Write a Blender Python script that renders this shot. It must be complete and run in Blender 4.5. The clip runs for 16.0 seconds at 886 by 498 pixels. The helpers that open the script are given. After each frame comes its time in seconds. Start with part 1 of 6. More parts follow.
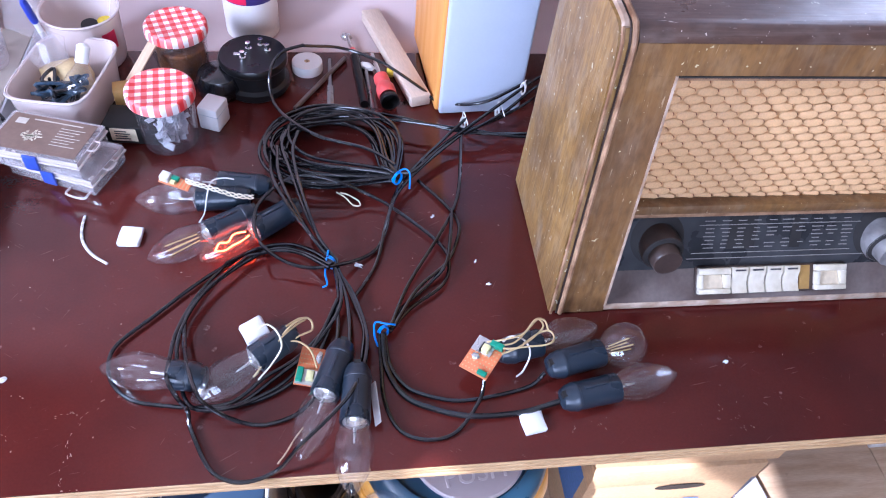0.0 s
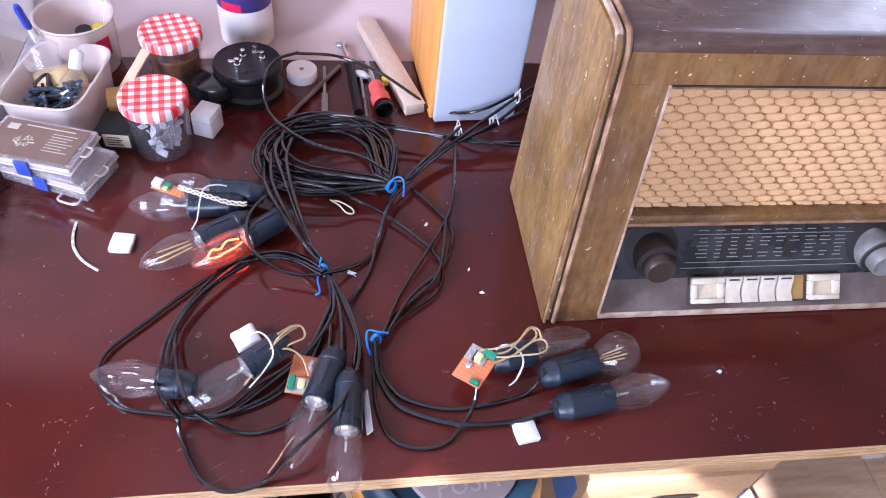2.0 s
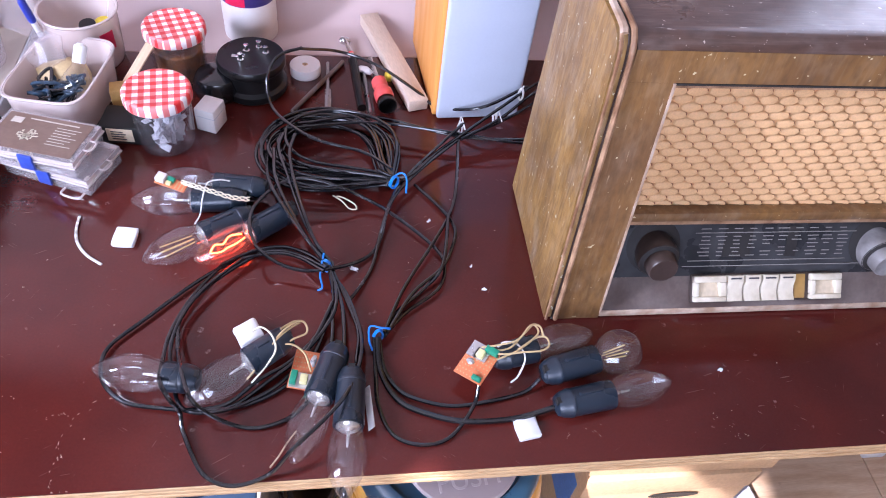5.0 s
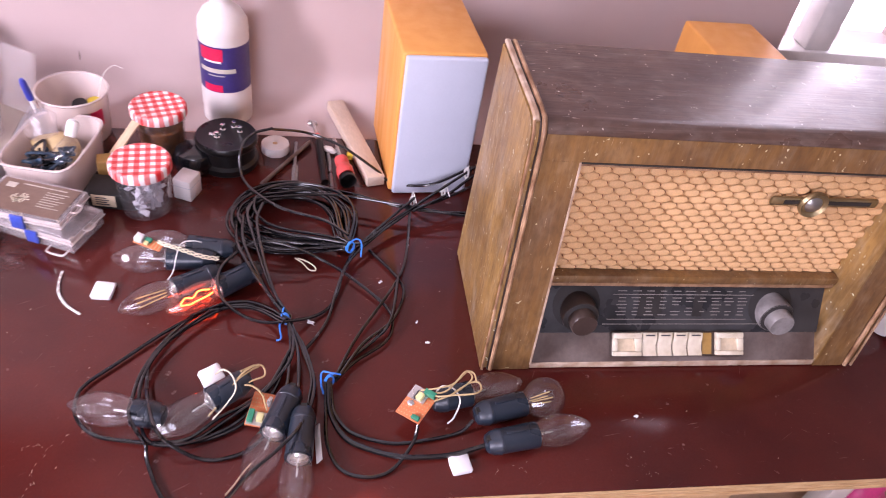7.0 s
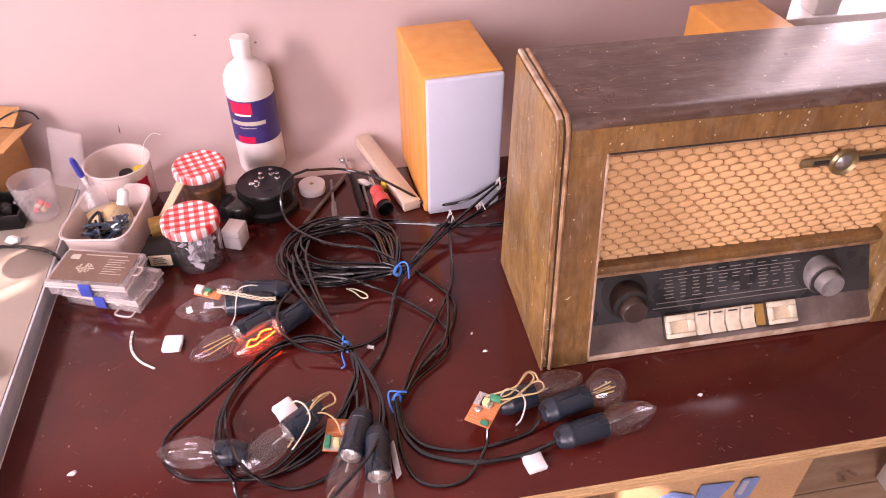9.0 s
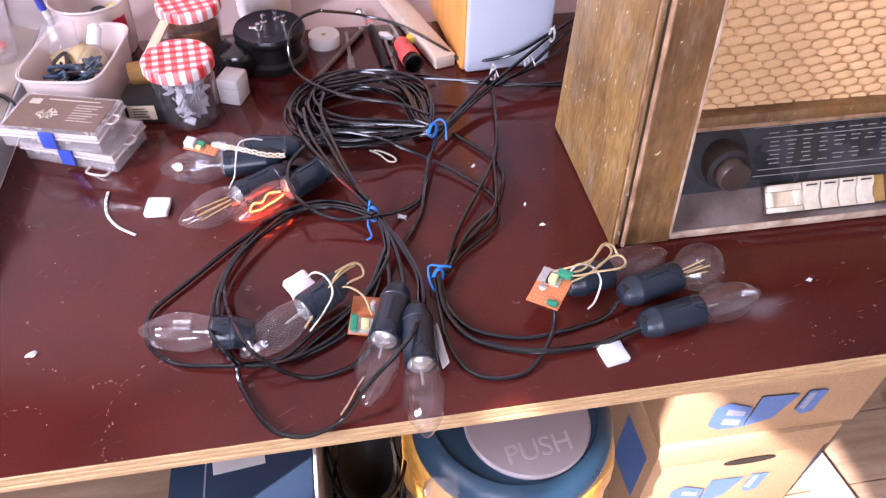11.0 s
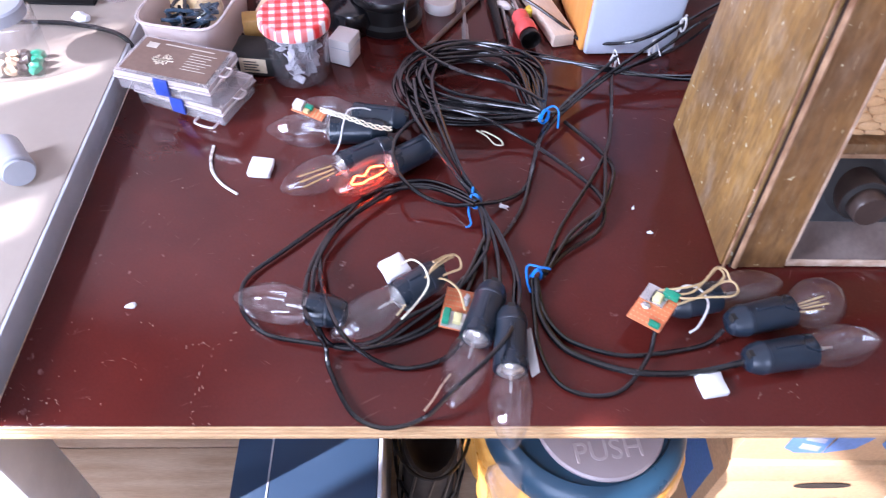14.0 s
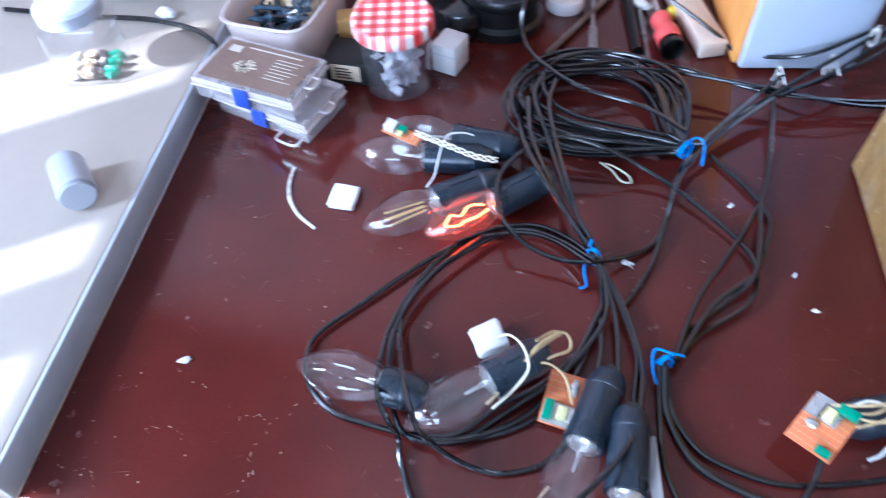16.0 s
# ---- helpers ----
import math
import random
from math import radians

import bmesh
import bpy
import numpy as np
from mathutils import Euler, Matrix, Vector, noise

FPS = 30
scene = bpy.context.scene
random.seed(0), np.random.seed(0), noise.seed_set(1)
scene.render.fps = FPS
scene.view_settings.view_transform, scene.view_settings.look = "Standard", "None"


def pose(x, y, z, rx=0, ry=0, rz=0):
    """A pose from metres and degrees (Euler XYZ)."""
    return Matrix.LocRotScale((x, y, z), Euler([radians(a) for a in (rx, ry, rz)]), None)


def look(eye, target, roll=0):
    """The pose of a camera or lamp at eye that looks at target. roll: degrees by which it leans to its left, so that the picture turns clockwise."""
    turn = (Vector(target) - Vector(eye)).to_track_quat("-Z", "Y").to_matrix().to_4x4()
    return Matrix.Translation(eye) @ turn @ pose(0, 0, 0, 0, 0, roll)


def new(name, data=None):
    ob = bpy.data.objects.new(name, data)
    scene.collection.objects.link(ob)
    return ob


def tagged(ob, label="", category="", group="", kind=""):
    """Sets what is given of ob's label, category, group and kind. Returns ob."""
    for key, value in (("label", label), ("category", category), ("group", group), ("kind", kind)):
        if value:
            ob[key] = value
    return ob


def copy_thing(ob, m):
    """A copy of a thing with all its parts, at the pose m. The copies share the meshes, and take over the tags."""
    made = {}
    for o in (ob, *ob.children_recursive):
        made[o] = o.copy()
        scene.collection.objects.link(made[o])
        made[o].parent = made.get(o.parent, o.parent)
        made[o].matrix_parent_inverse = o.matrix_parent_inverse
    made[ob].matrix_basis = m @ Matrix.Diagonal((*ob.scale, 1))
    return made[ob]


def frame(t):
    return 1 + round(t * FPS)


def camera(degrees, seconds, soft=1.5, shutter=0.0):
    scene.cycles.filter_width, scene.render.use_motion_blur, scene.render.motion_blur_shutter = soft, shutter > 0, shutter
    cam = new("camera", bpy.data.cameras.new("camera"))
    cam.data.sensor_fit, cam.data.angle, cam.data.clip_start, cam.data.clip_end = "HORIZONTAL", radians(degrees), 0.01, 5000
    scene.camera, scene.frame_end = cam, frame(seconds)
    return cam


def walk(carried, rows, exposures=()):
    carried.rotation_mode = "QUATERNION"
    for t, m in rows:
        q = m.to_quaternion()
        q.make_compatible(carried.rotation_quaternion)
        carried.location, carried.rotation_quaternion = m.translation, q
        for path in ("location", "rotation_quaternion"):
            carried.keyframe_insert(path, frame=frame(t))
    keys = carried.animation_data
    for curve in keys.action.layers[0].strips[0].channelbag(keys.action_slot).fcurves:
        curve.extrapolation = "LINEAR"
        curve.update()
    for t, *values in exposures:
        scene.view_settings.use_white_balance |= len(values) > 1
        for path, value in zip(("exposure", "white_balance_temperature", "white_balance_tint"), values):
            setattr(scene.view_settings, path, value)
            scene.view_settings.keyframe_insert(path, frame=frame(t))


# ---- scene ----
cam = camera(62.6, 16.0, soft=1.0, shutter=0.5)
PATH = [
    (0, (-0.092, -0.264, 1.359), (0.183, 1.016, -0.153), 7.5),
    (0.5, (-0.09, -0.263, 1.358), (0.188, 1.037, -0.136), 7.8),
    (1, (-0.086, -0.262, 1.357), (0.203, 1.041, -0.132), 8.0),
    (1.5, (-0.087, -0.261, 1.356), (0.191, 1.039, -0.139), 7.7),
    (2, (-0.09, -0.264, 1.356), (0.199, 1.035, -0.137), 8.1),
    (2.5, (-0.092, -0.263, 1.358), (0.208, 1.044, -0.126), 8.0),
    (3, (-0.093, -0.262, 1.358), (0.197, 1.041, -0.131), 7.9),
    (5.3, (-0.092, -0.265, 1.357), (0.197, 1.025, -0.143), 8.6),
    (5.5, (-0.092, -0.269, 1.362), (0.223, 1.05, -0.109), 9.2),
    (6, (-0.094, -0.284, 1.376), (0.263, 1.068, -0.054), 9.4),
    (6.5, (-0.102, -0.301, 1.392), (0.346, 1.082, 0.018), 10.8),
    (7, (-0.079, -0.354, 1.41), (0.284, 1.095, 0.081), 10.5),
    (7.5, (-0.029, -0.396, 1.416), (0.135, 1.115, 0.116), 5.3),
    (8, (-0.044, -0.394, 1.423), (0.12, 1.122, 0.129), 4.0),
    (8.2, (-0.055, -0.391, 1.423), (0.144, 1.129, 0.139), 1.9),
    (10.3, (-0.127, -0.337, 1.327), (0.196, 1.157, 0.037), 0.4),
    (10.5, (-0.131, -0.317, 1.296), (0.196, 1.112, -0.066), 2.2),
    (11, (-0.137, -0.3, 1.249), (0.135, 1.077, -0.177), 1.8),
    (11.5, (-0.115, -0.278, 1.248), (0.113, 1.01, -0.264), 2.9),
    (12, (-0.106, -0.278, 1.255), (0.086, 1.03, -0.245), 3.7),
    (12.5, (-0.11, -0.283, 1.26), (0.085, 1.044, -0.224), 3.8),
    (13, (-0.119, -0.282, 1.261), (0.099, 1.014, -0.247), 4.6),
    (13.5, (-0.123, -0.279, 1.248), (0.056, 0.981, -0.295), 5.5),
    (14, (-0.161, -0.253, 1.262), (-0.082, 1.034, -0.267), 3.2),
    (14.5, (-0.187, -0.231, 1.263), (-0.031, 1.041, -0.272), 4.6),
    (15, (-0.201, -0.21, 1.251), (-0.014, 1.082, -0.264), 4.5),
    (15.5, (-0.176, -0.159, 1.224), (-0.107, 1.075, -0.348), 3.1),
    (16, (-0.161, -0.128, 1.217), (-0.368, 1.089, -0.357), -3.4),
]
EXPOSURES = [(0.0, 1.70, 5100, 24), (1.0, 1.68, 5450, 28), (5.5, 1.68, 5550, 28), (6.5, 1.64, 5700, 32), (7.2, 1.56, 7000, 46), (8.2, 1.55, 7700, 50), (10.5, 1.62, 7100, 42), (11.0, 1.74, 6100, 34), (12.0, 1.80, 5900, 33), (13.2, 1.80, 5900, 33), (14.0, 1.78, 5500, 27), (14.5, 1.90, 6000, 32), (15.0, 1.88, 5500, 24), (15.5, 1.82, 5050, 20), (16.0, 1.76, 4800, 11)]
walk(cam, [(t, look(eye, target, roll)) for t, eye, target, roll in PATH], EXPOSURES)

# ---- world and light ----
T = 0.75            # table top
D = 0.78            # top of the pale desk beside it
world = bpy.data.worlds.new("sky")
scene.world = world
world.use_nodes = True
wn = world.node_tree.nodes
sky = wn.new("ShaderNodeTexSky")
sky.sky_type = "NISHITA"
sky.sun_disc = False
sky.sun_elevation = radians(40)
sky.sun_rotation = radians(239)
world.node_tree.links.new(sky.outputs[0], wn["Background"].inputs[0])
wn["Background"].inputs[1].default_value = 0.12

sun = new("sun", bpy.data.lights.new("sun", "SUN"))
sun.data.energy, sun.data.angle, sun.data.color = 5.0, radians(0.5), (1.0, 0.94, 0.85)
sun.matrix_world = look((-1.7, -0.5, 1.95), (-1.7 + 0.857 * 0.766, -0.5 + 0.515 * 0.766, 1.95 - 0.643))


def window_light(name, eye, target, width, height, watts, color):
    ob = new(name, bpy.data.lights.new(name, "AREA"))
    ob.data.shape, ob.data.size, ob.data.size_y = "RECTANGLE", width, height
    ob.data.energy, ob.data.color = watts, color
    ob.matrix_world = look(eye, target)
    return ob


window_light("left_window_light", (-1.66, -0.32, 1.66), (0.2, 0.1, 0.95), 0.20, 0.74, 19, (0.88, 0.94, 1.0))
window_light("back_window_light", (0.90, 0.74, 1.5), (0.6, 0, 1.1), 0.32, 1.15, 1.2, (0.80, 0.90, 1.0))
# lamp of an unseen window, added behind the camera to brighten the fronts
window_light("unseen_front_window_light", (-0.75, -2.16, 1.5), (0.0, 0.3, 0.7), 1.2, 1.1, 16.5, (0.88, 0.94, 1.0))


# ---- materials ----
def material(name, color, rough=0.5, metal=0.0, second=None, scale=20.0, amount=0.5, fine=200.0, bump=0.1, stretch=(1, 1, 1),
             spots=None, spot_scale=60.0, spot_level=0.68, rough_var=0.1, coat=0.0, depth=0.0006, spec=0.5, grain=0.35):
    """Principled surface: two colours mixed by a broad noise, fine grain, optional specks and relief, in metres."""
    m = bpy.data.materials.new(name)
    m.use_nodes = True
    n, l = m.node_tree.nodes, m.node_tree.links
    p = n["Principled BSDF"]
    co = n.new("ShaderNodeTexCoord")
    mp = n.new("ShaderNodeMapping")
    mp.inputs["Scale"].default_value = stretch
    l.new(co.outputs["Object"], mp.inputs["Vector"])
    big, small = n.new("ShaderNodeTexNoise"), n.new("ShaderNodeTexNoise")
    big.inputs["Scale"].default_value, small.inputs["Scale"].default_value = scale, fine
    big.inputs["Detail"].default_value, small.inputs["Detail"].default_value = 6, 3
    for t in (big, small):
        l.new(mp.outputs[0], t.inputs["Vector"])
    second = second or tuple(c * 0.72 for c in color)
    mix = n.new("ShaderNodeMix")
    mix.data_type = "RGBA"
    mix.inputs["A"].default_value, mix.inputs["B"].default_value = (*color, 1), (*second, 1)
    ramp = n.new("ShaderNodeMapRange")
    ramp.inputs["From Min"].default_value, ramp.inputs["From Max"].default_value = 0.35, 0.65
    ramp.inputs["To Max"].default_value = amount
    l.new(big.outputs[0], ramp.inputs["Value"])
    l.new(ramp.outputs[0], mix.inputs["Factor"])
    mul = n.new("ShaderNodeMix")
    mul.data_type, mul.blend_type = "RGBA", "MULTIPLY"
    mul.inputs["Factor"].default_value = grain
    l.new(mix.outputs["Result"], mul.inputs["A"])
    gr = n.new("ShaderNodeMapRange")
    gr.inputs["From Min"].default_value, gr.inputs["From Max"].default_value = 0.3, 0.7
    gr.inputs["To Min"].default_value = 0.55
    l.new(small.outputs[0], gr.inputs["Value"])
    l.new(gr.outputs[0], mul.inputs["B"])
    out = mul.outputs["Result"]
    if spots:
        sp = n.new("ShaderNodeTexNoise")
        sp.inputs["Scale"].default_value, sp.inputs["Detail"].default_value = spot_scale, 8
        l.new(co.outputs["Object"], sp.inputs["Vector"])
        th = n.new("ShaderNodeMapRange")
        th.inputs["From Min"].default_value, th.inputs["From Max"].default_value = spot_level, spot_level + 0.06
        l.new(sp.outputs[0], th.inputs["Value"])
        sm = n.new("ShaderNodeMix")
        sm.data_type = "RGBA"
        sm.inputs["B"].default_value = (*spots, 1)
        l.new(th.outputs[0], sm.inputs["Factor"])
        l.new(out, sm.inputs["A"])
        out = sm.outputs["Result"]
    l.new(out, p.inputs["Base Color"])
    rr = n.new("ShaderNodeMapRange")
    rr.inputs["From Min"].default_value, rr.inputs["From Max"].default_value = 0.3, 0.7
    rr.inputs["To Min"].default_value, rr.inputs["To Max"].default_value = max(0.02, rough - rough_var), min(1, rough + rough_var)
    l.new(big.outputs[0], rr.inputs["Value"])
    l.new(rr.outputs[0], p.inputs["Roughness"])
    p.inputs["Metallic"].default_value = metal
    p.inputs["Coat Weight"].default_value = coat
    p.inputs["Coat Roughness"].default_value = 0.15
    p.inputs["Specular IOR Level"].default_value = spec
    if bump:
        b = n.new("ShaderNodeBump")
        b.inputs["Strength"].default_value, b.inputs["Distance"].default_value = bump, depth
        l.new(small.outputs[0], b.inputs["Height"])
        l.new(b.outputs[0], p.inputs["Normal"])
    return m


def old_wood(name, light, dark, worn, axis, rough=0.4, coat=0.3, scratch=0.6, speck=0.70):
    """Aged veneer: broad patches, grain streaks along one axis, pale scratches and chips."""
    m = bpy.data.materials.new(name)
    m.use_nodes = True
    n, l = m.node_tree.nodes, m.node_tree.links
    p = n["Principled BSDF"]
    co = n.new("ShaderNodeTexCoord")

    def layer(scale, stretch, detail, lo, hi, turn=0.0):
        mp, t, r = n.new("ShaderNodeMapping"), n.new("ShaderNodeTexNoise"), n.new("ShaderNodeMapRange")
        mp.inputs["Scale"].default_value = stretch
        mp.inputs["Rotation"].default_value = (turn, turn, turn)
        t.inputs["Scale"].default_value, t.inputs["Detail"].default_value = scale, detail
        r.inputs["From Min"].default_value, r.inputs["From Max"].default_value = lo, hi
        l.new(co.outputs["Object"], mp.inputs[0])
        l.new(mp.outputs[0], t.inputs["Vector"])
        l.new(t.outputs[0], r.inputs["Value"])
        return r.outputs[0]

    def blend(fac, a, b, kind="MIX", strength=1.0):
        x = n.new("ShaderNodeMix")
        x.data_type, x.blend_type = "RGBA", kind
        if strength < 1:
            k = n.new("ShaderNodeMath")
            k.operation = "MULTIPLY"
            k.inputs[1].default_value = strength
            l.new(fac, k.inputs[0])
            fac = k.outputs[0]
        l.new(fac, x.inputs["Factor"])
        for sock, v in (("A", a), ("B", b)):
            if isinstance(v, tuple):
                x.inputs[sock].default_value = (*v, 1)
            else:
                l.new(v, x.inputs[sock])
        return x.outputs["Result"]

    long_ = {"x": (1, 9, 9), "y": (9, 1, 9), "z": (9, 9, 1)}[axis]
    fine_ = {"x": (1, 30, 30), "y": (30, 1, 30), "z": (30, 30, 1)}[axis]
    col = blend(layer(10, tuple(1 if v == 1 else 1.6 for v in long_), 10, 0.28, 0.72), light, dark)
    col = blend(layer(7, long_, 6, 0.42, 0.68), col, tuple(c * 0.6 for c in dark), strength=0.22)
    col = blend(layer(9, fine_, 4, 0.5, 0.75), col, worn, strength=0.16 * scratch)
    col = blend(layer(55, tuple(1 if v == 1 else 6 for v in long_), 4, 0.69, 0.74, 0.2), col, worn, strength=scratch)
    col = blend(layer(30, tuple(1 if v == 1 else 1.8 for v in long_), 10, 0.50, 0.80), col, tuple(0.5 * c + 0.06 for c in worn), strength=0.45 * scratch)
    col = blend(layer(70, tuple(1 if v == 1 else 2.5 for v in long_), 10, 0.42, 0.72), col, tuple(c * 0.5 for c in dark), strength=0.5)
    chips = layer(170, (1, 1, 1), 2, speck, speck + 0.03)
    col = blend(chips, col, tuple(min(0.6, c * 1.15) for c in worn))
    l.new(col, p.inputs["Base Color"])
    rr = n.new("ShaderNodeMapRange")
    rr.inputs["To Min"].default_value, rr.inputs["To Max"].default_value = rough - 0.12, rough + 0.22
    l.new(layer(14, (1, 1, 1), 6, 0.3, 0.7), rr.inputs["Value"])
    l.new(rr.outputs[0], p.inputs["Roughness"])
    p.inputs["Coat Weight"].default_value, p.inputs["Coat Roughness"].default_value = coat, 0.2
    b = n.new("ShaderNodeBump")
    b.inputs["Strength"].default_value, b.inputs["Distance"].default_value = 0.35, 0.0006
    l.new(layer(12, fine_, 4, 0.2, 0.8), b.inputs["Height"])
    l.new(b.outputs[0], p.inputs["Normal"])
    return m


def scratched(m, color, layers):
    """Adds thin pale scratches: layers of (scale, stretch, turn in radians, threshold, strength)."""
    n, l = m.node_tree.nodes, m.node_tree.links
    p = n["Principled BSDF"]
    co = n.new("ShaderNodeTexCoord")
    for scale, stretch, turn, level, strength in layers:
        mp, t, r, x = n.new("ShaderNodeMapping"), n.new("ShaderNodeTexNoise"), n.new("ShaderNodeMapRange"), n.new("ShaderNodeMix")
        x.data_type = "RGBA"
        mp.vector_type = "TEXTURE"
        mp.inputs["Rotation"].default_value = (0, 0, turn)
        mp.inputs["Scale"].default_value = stretch
        t.inputs["Scale"].default_value, t.inputs["Detail"].default_value = scale, 3
        r.inputs["From Min"].default_value, r.inputs["From Max"].default_value = level, level + 0.035
        r.inputs["To Max"].default_value = strength
        l.new(co.outputs["Object"], mp.inputs[0])
        l.new(mp.outputs[0], t.inputs["Vector"])
        l.new(t.outputs[0], r.inputs["Value"])
        l.new(r.outputs[0], x.inputs["Factor"])
        l.new(p.inputs["Base Color"].links[0].from_socket, x.inputs["A"])
        x.inputs["B"].default_value = (*color, 1)
        l.new(x.outputs["Result"], p.inputs["Base Color"])
    return m


def thin_glass(name, tint=(0.97, 0.98, 0.98), rough=0.02, ior=1.5, body=0.0, body_color=(0.8, 0.8, 0.8), bump=0.0):
    """Thin clear wall: light goes straight through, with Fresnel gloss; body: share of milky diffuse plastic."""
    m = bpy.data.materials.new(name)
    m.use_nodes = True
    n, l = m.node_tree.nodes, m.node_tree.links
    n.remove(n["Principled BSDF"])
    tr, gl = n.new("ShaderNodeBsdfTransparent"), n.new("ShaderNodeBsdfGlossy")
    fr, mx = n.new("ShaderNodeLayerWeight"), n.new("ShaderNodeMixShader")
    fr.inputs["Blend"].default_value = 0.5
    pw, ad = n.new("ShaderNodeMath"), n.new("ShaderNodeMath")
    pw.operation, ad.operation = "POWER", "MULTIPLY_ADD"
    pw.inputs[1].default_value = 3.2
    ad.inputs[1].default_value, ad.inputs[2].default_value = 0.55, ((ior - 1) / (ior + 1)) ** 2
    l.new(fr.outputs["Facing"], pw.inputs[0])
    l.new(pw.outputs[0], ad.inputs[0])
    tr.inputs["Color"].default_value = (*tint, 1)
    gl.inputs["Roughness"].default_value = rough
    l.new(ad.outputs[0], mx.inputs[0])
    under = tr.outputs[0]
    if body:
        df, bm_ = n.new("ShaderNodeBsdfDiffuse"), n.new("ShaderNodeMixShader")
        df.inputs["Color"].default_value = (*body_color, 1)
        bm_.inputs[0].default_value = body
        l.new(tr.outputs[0], bm_.inputs[1])
        l.new(df.outputs[0], bm_.inputs[2])
        under = bm_.outputs[0]
    l.new(under, mx.inputs[1])
    l.new(gl.outputs[0], mx.inputs[2])
    if bump:
        ns, b = n.new("ShaderNodeTexNoise"), n.new("ShaderNodeBump")
        co = n.new("ShaderNodeTexCoord")
        ns.inputs["Scale"].default_value = 60
        l.new(co.outputs["Object"], ns.inputs["Vector"])
        b.inputs["Strength"].default_value, b.inputs["Distance"].default_value = bump, 0.003
        l.new(ns.outputs[0], b.inputs["Height"])
        l.new(b.outputs[0], gl.inputs["Normal"])
    l.new(mx.outputs[0], n["Material Output"].inputs[0])
    return m


def glow(name, color, strength):
    m = bpy.data.materials.new(name)
    m.use_nodes = True
    p = m.node_tree.nodes["Principled BSDF"]
    p.inputs["Base Color"].default_value = (*color, 1)
    p.inputs["Emission Color"].default_value = (*color, 1)
    p.inputs["Emission Strength"].default_value = strength
    return m


def gingham(name, pitch=0.0128):
    """Red and white woven check in the object's own x and y."""
    m = material(name, (0.8, 0.8, 0.8), 0.45, bump=0.05)
    n, l = m.node_tree.nodes, m.node_tree.links
    co = n.new("ShaderNodeTexCoord")
    sep = n.new("ShaderNodeSeparateXYZ")
    l.new(co.outputs["Object"], sep.inputs[0])
    bars = []
    for axis in ("X", "Y"):
        a, b, c = (n.new("ShaderNodeMath") for _ in range(3))
        a.operation, b.operation, c.operation = "MULTIPLY", "FRACT", "GREATER_THAN"
        a.inputs[1].default_value, c.inputs[1].default_value = 1 / pitch, 0.5
        l.new(sep.outputs[axis], a.inputs[0])
        l.new(a.outputs[0], b.inputs[0])
        l.new(b.outputs[0], c.inputs[0])
        bars.append(c)
    s = n.new("ShaderNodeMath")
    l.new(bars[0].outputs[0], s.inputs[0])
    l.new(bars[1].outputs[0], s.inputs[1])
    h = n.new("ShaderNodeMath")
    h.operation = "MULTIPLY"
    h.inputs[1].default_value = 0.5
    l.new(s.outputs[0], h.inputs[0])
    ramp = n.new("ShaderNodeValToRGB")
    ramp.color_ramp.interpolation = "CONSTANT"
    e = ramp.color_ramp.elements
    e[0].position, e[0].color = 0.0, (0.82, 0.76, 0.74, 1)
    e[1].position, e[1].color = 0.75, (0.66, 0.03, 0.03, 1)
    mid = e.new(0.25)
    mid.color = (0.72, 0.2, 0.19, 1)
    l.new(h.outputs[0], ramp.inputs[0])
    l.new(ramp.outputs[0], n["Principled BSDF"].inputs["Base Color"])
    return m


M_TABLE = scratched(material("film_faced_ply", (0.088, 0.0140, 0.0100), 0.10, second=(0.052, 0.0092, 0.0075), scale=6, amount=1, fine=420, bump=0.04,
                             spots=(0.17, 0.085, 0.08), spot_scale=75, spot_level=0.695, rough_var=0.05, grain=0.25, spec=0.42),
                    (0.22, 0.12, 0.10), ((420, (14, 1, 1), 0.15, 0.715, 0.4), (380, (16, 1, 1), 1.1, 0.725, 0.3), (450, (10, 1, 1), -0.6, 0.725, 0.35), (300, (18, 1, 1), 0.5, 0.715, 0.3)))
M_PLY = material("birch_ply_edge", (0.62, 0.42, 0.22), 0.6, second=(0.45, 0.27, 0.12), stretch=(1, 1, 14), scale=30, amount=0.9, fine=90, bump=0.3)
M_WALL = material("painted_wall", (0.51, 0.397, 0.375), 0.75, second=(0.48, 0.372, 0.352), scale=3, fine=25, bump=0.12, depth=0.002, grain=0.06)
# walls out of view; tan tone lowered to weaken the light they bounce
M_ROOM = material("unseen_wall_tone", (0.28, 0.25, 0.225), 0.8, bump=0.1)
M_CEIL = material("ceiling_paint", (0.62, 0.61, 0.60), 0.9, bump=0.1, grain=0.06)
M_FLOOR = material("pine_boards", (0.58, 0.42, 0.28), 0.55, second=(0.45, 0.30, 0.18), stretch=(1, 9, 9), scale=6, amount=0.9, fine=60, bump=0.25,
                   spots=(0.16, 0.09, 0.05), spot_scale=9, spot_level=0.69)
M_DESK = material("pale_laminate", (0.40, 0.345, 0.285), 0.45, second=(0.36, 0.31, 0.26), scale=8, fine=120, bump=0.05, grain=0.06)
M_EDGE = material("grey_edging", (0.48, 0.50, 0.53), 0.45, bump=0.08, grain=0.06)
M_WHITE = material("white_paint", (0.78, 0.77, 0.75), 0.4, bump=0.05, grain=0.06)
M_WOODSIDE = old_wood("worn_walnut", (0.43, 0.25, 0.072), (0.17, 0.088, 0.028), (0.66, 0.55, 0.40), "z", scratch=0.95, speck=0.70)
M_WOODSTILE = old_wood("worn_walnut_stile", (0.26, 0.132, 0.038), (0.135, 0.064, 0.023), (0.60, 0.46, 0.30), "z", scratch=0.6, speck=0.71)
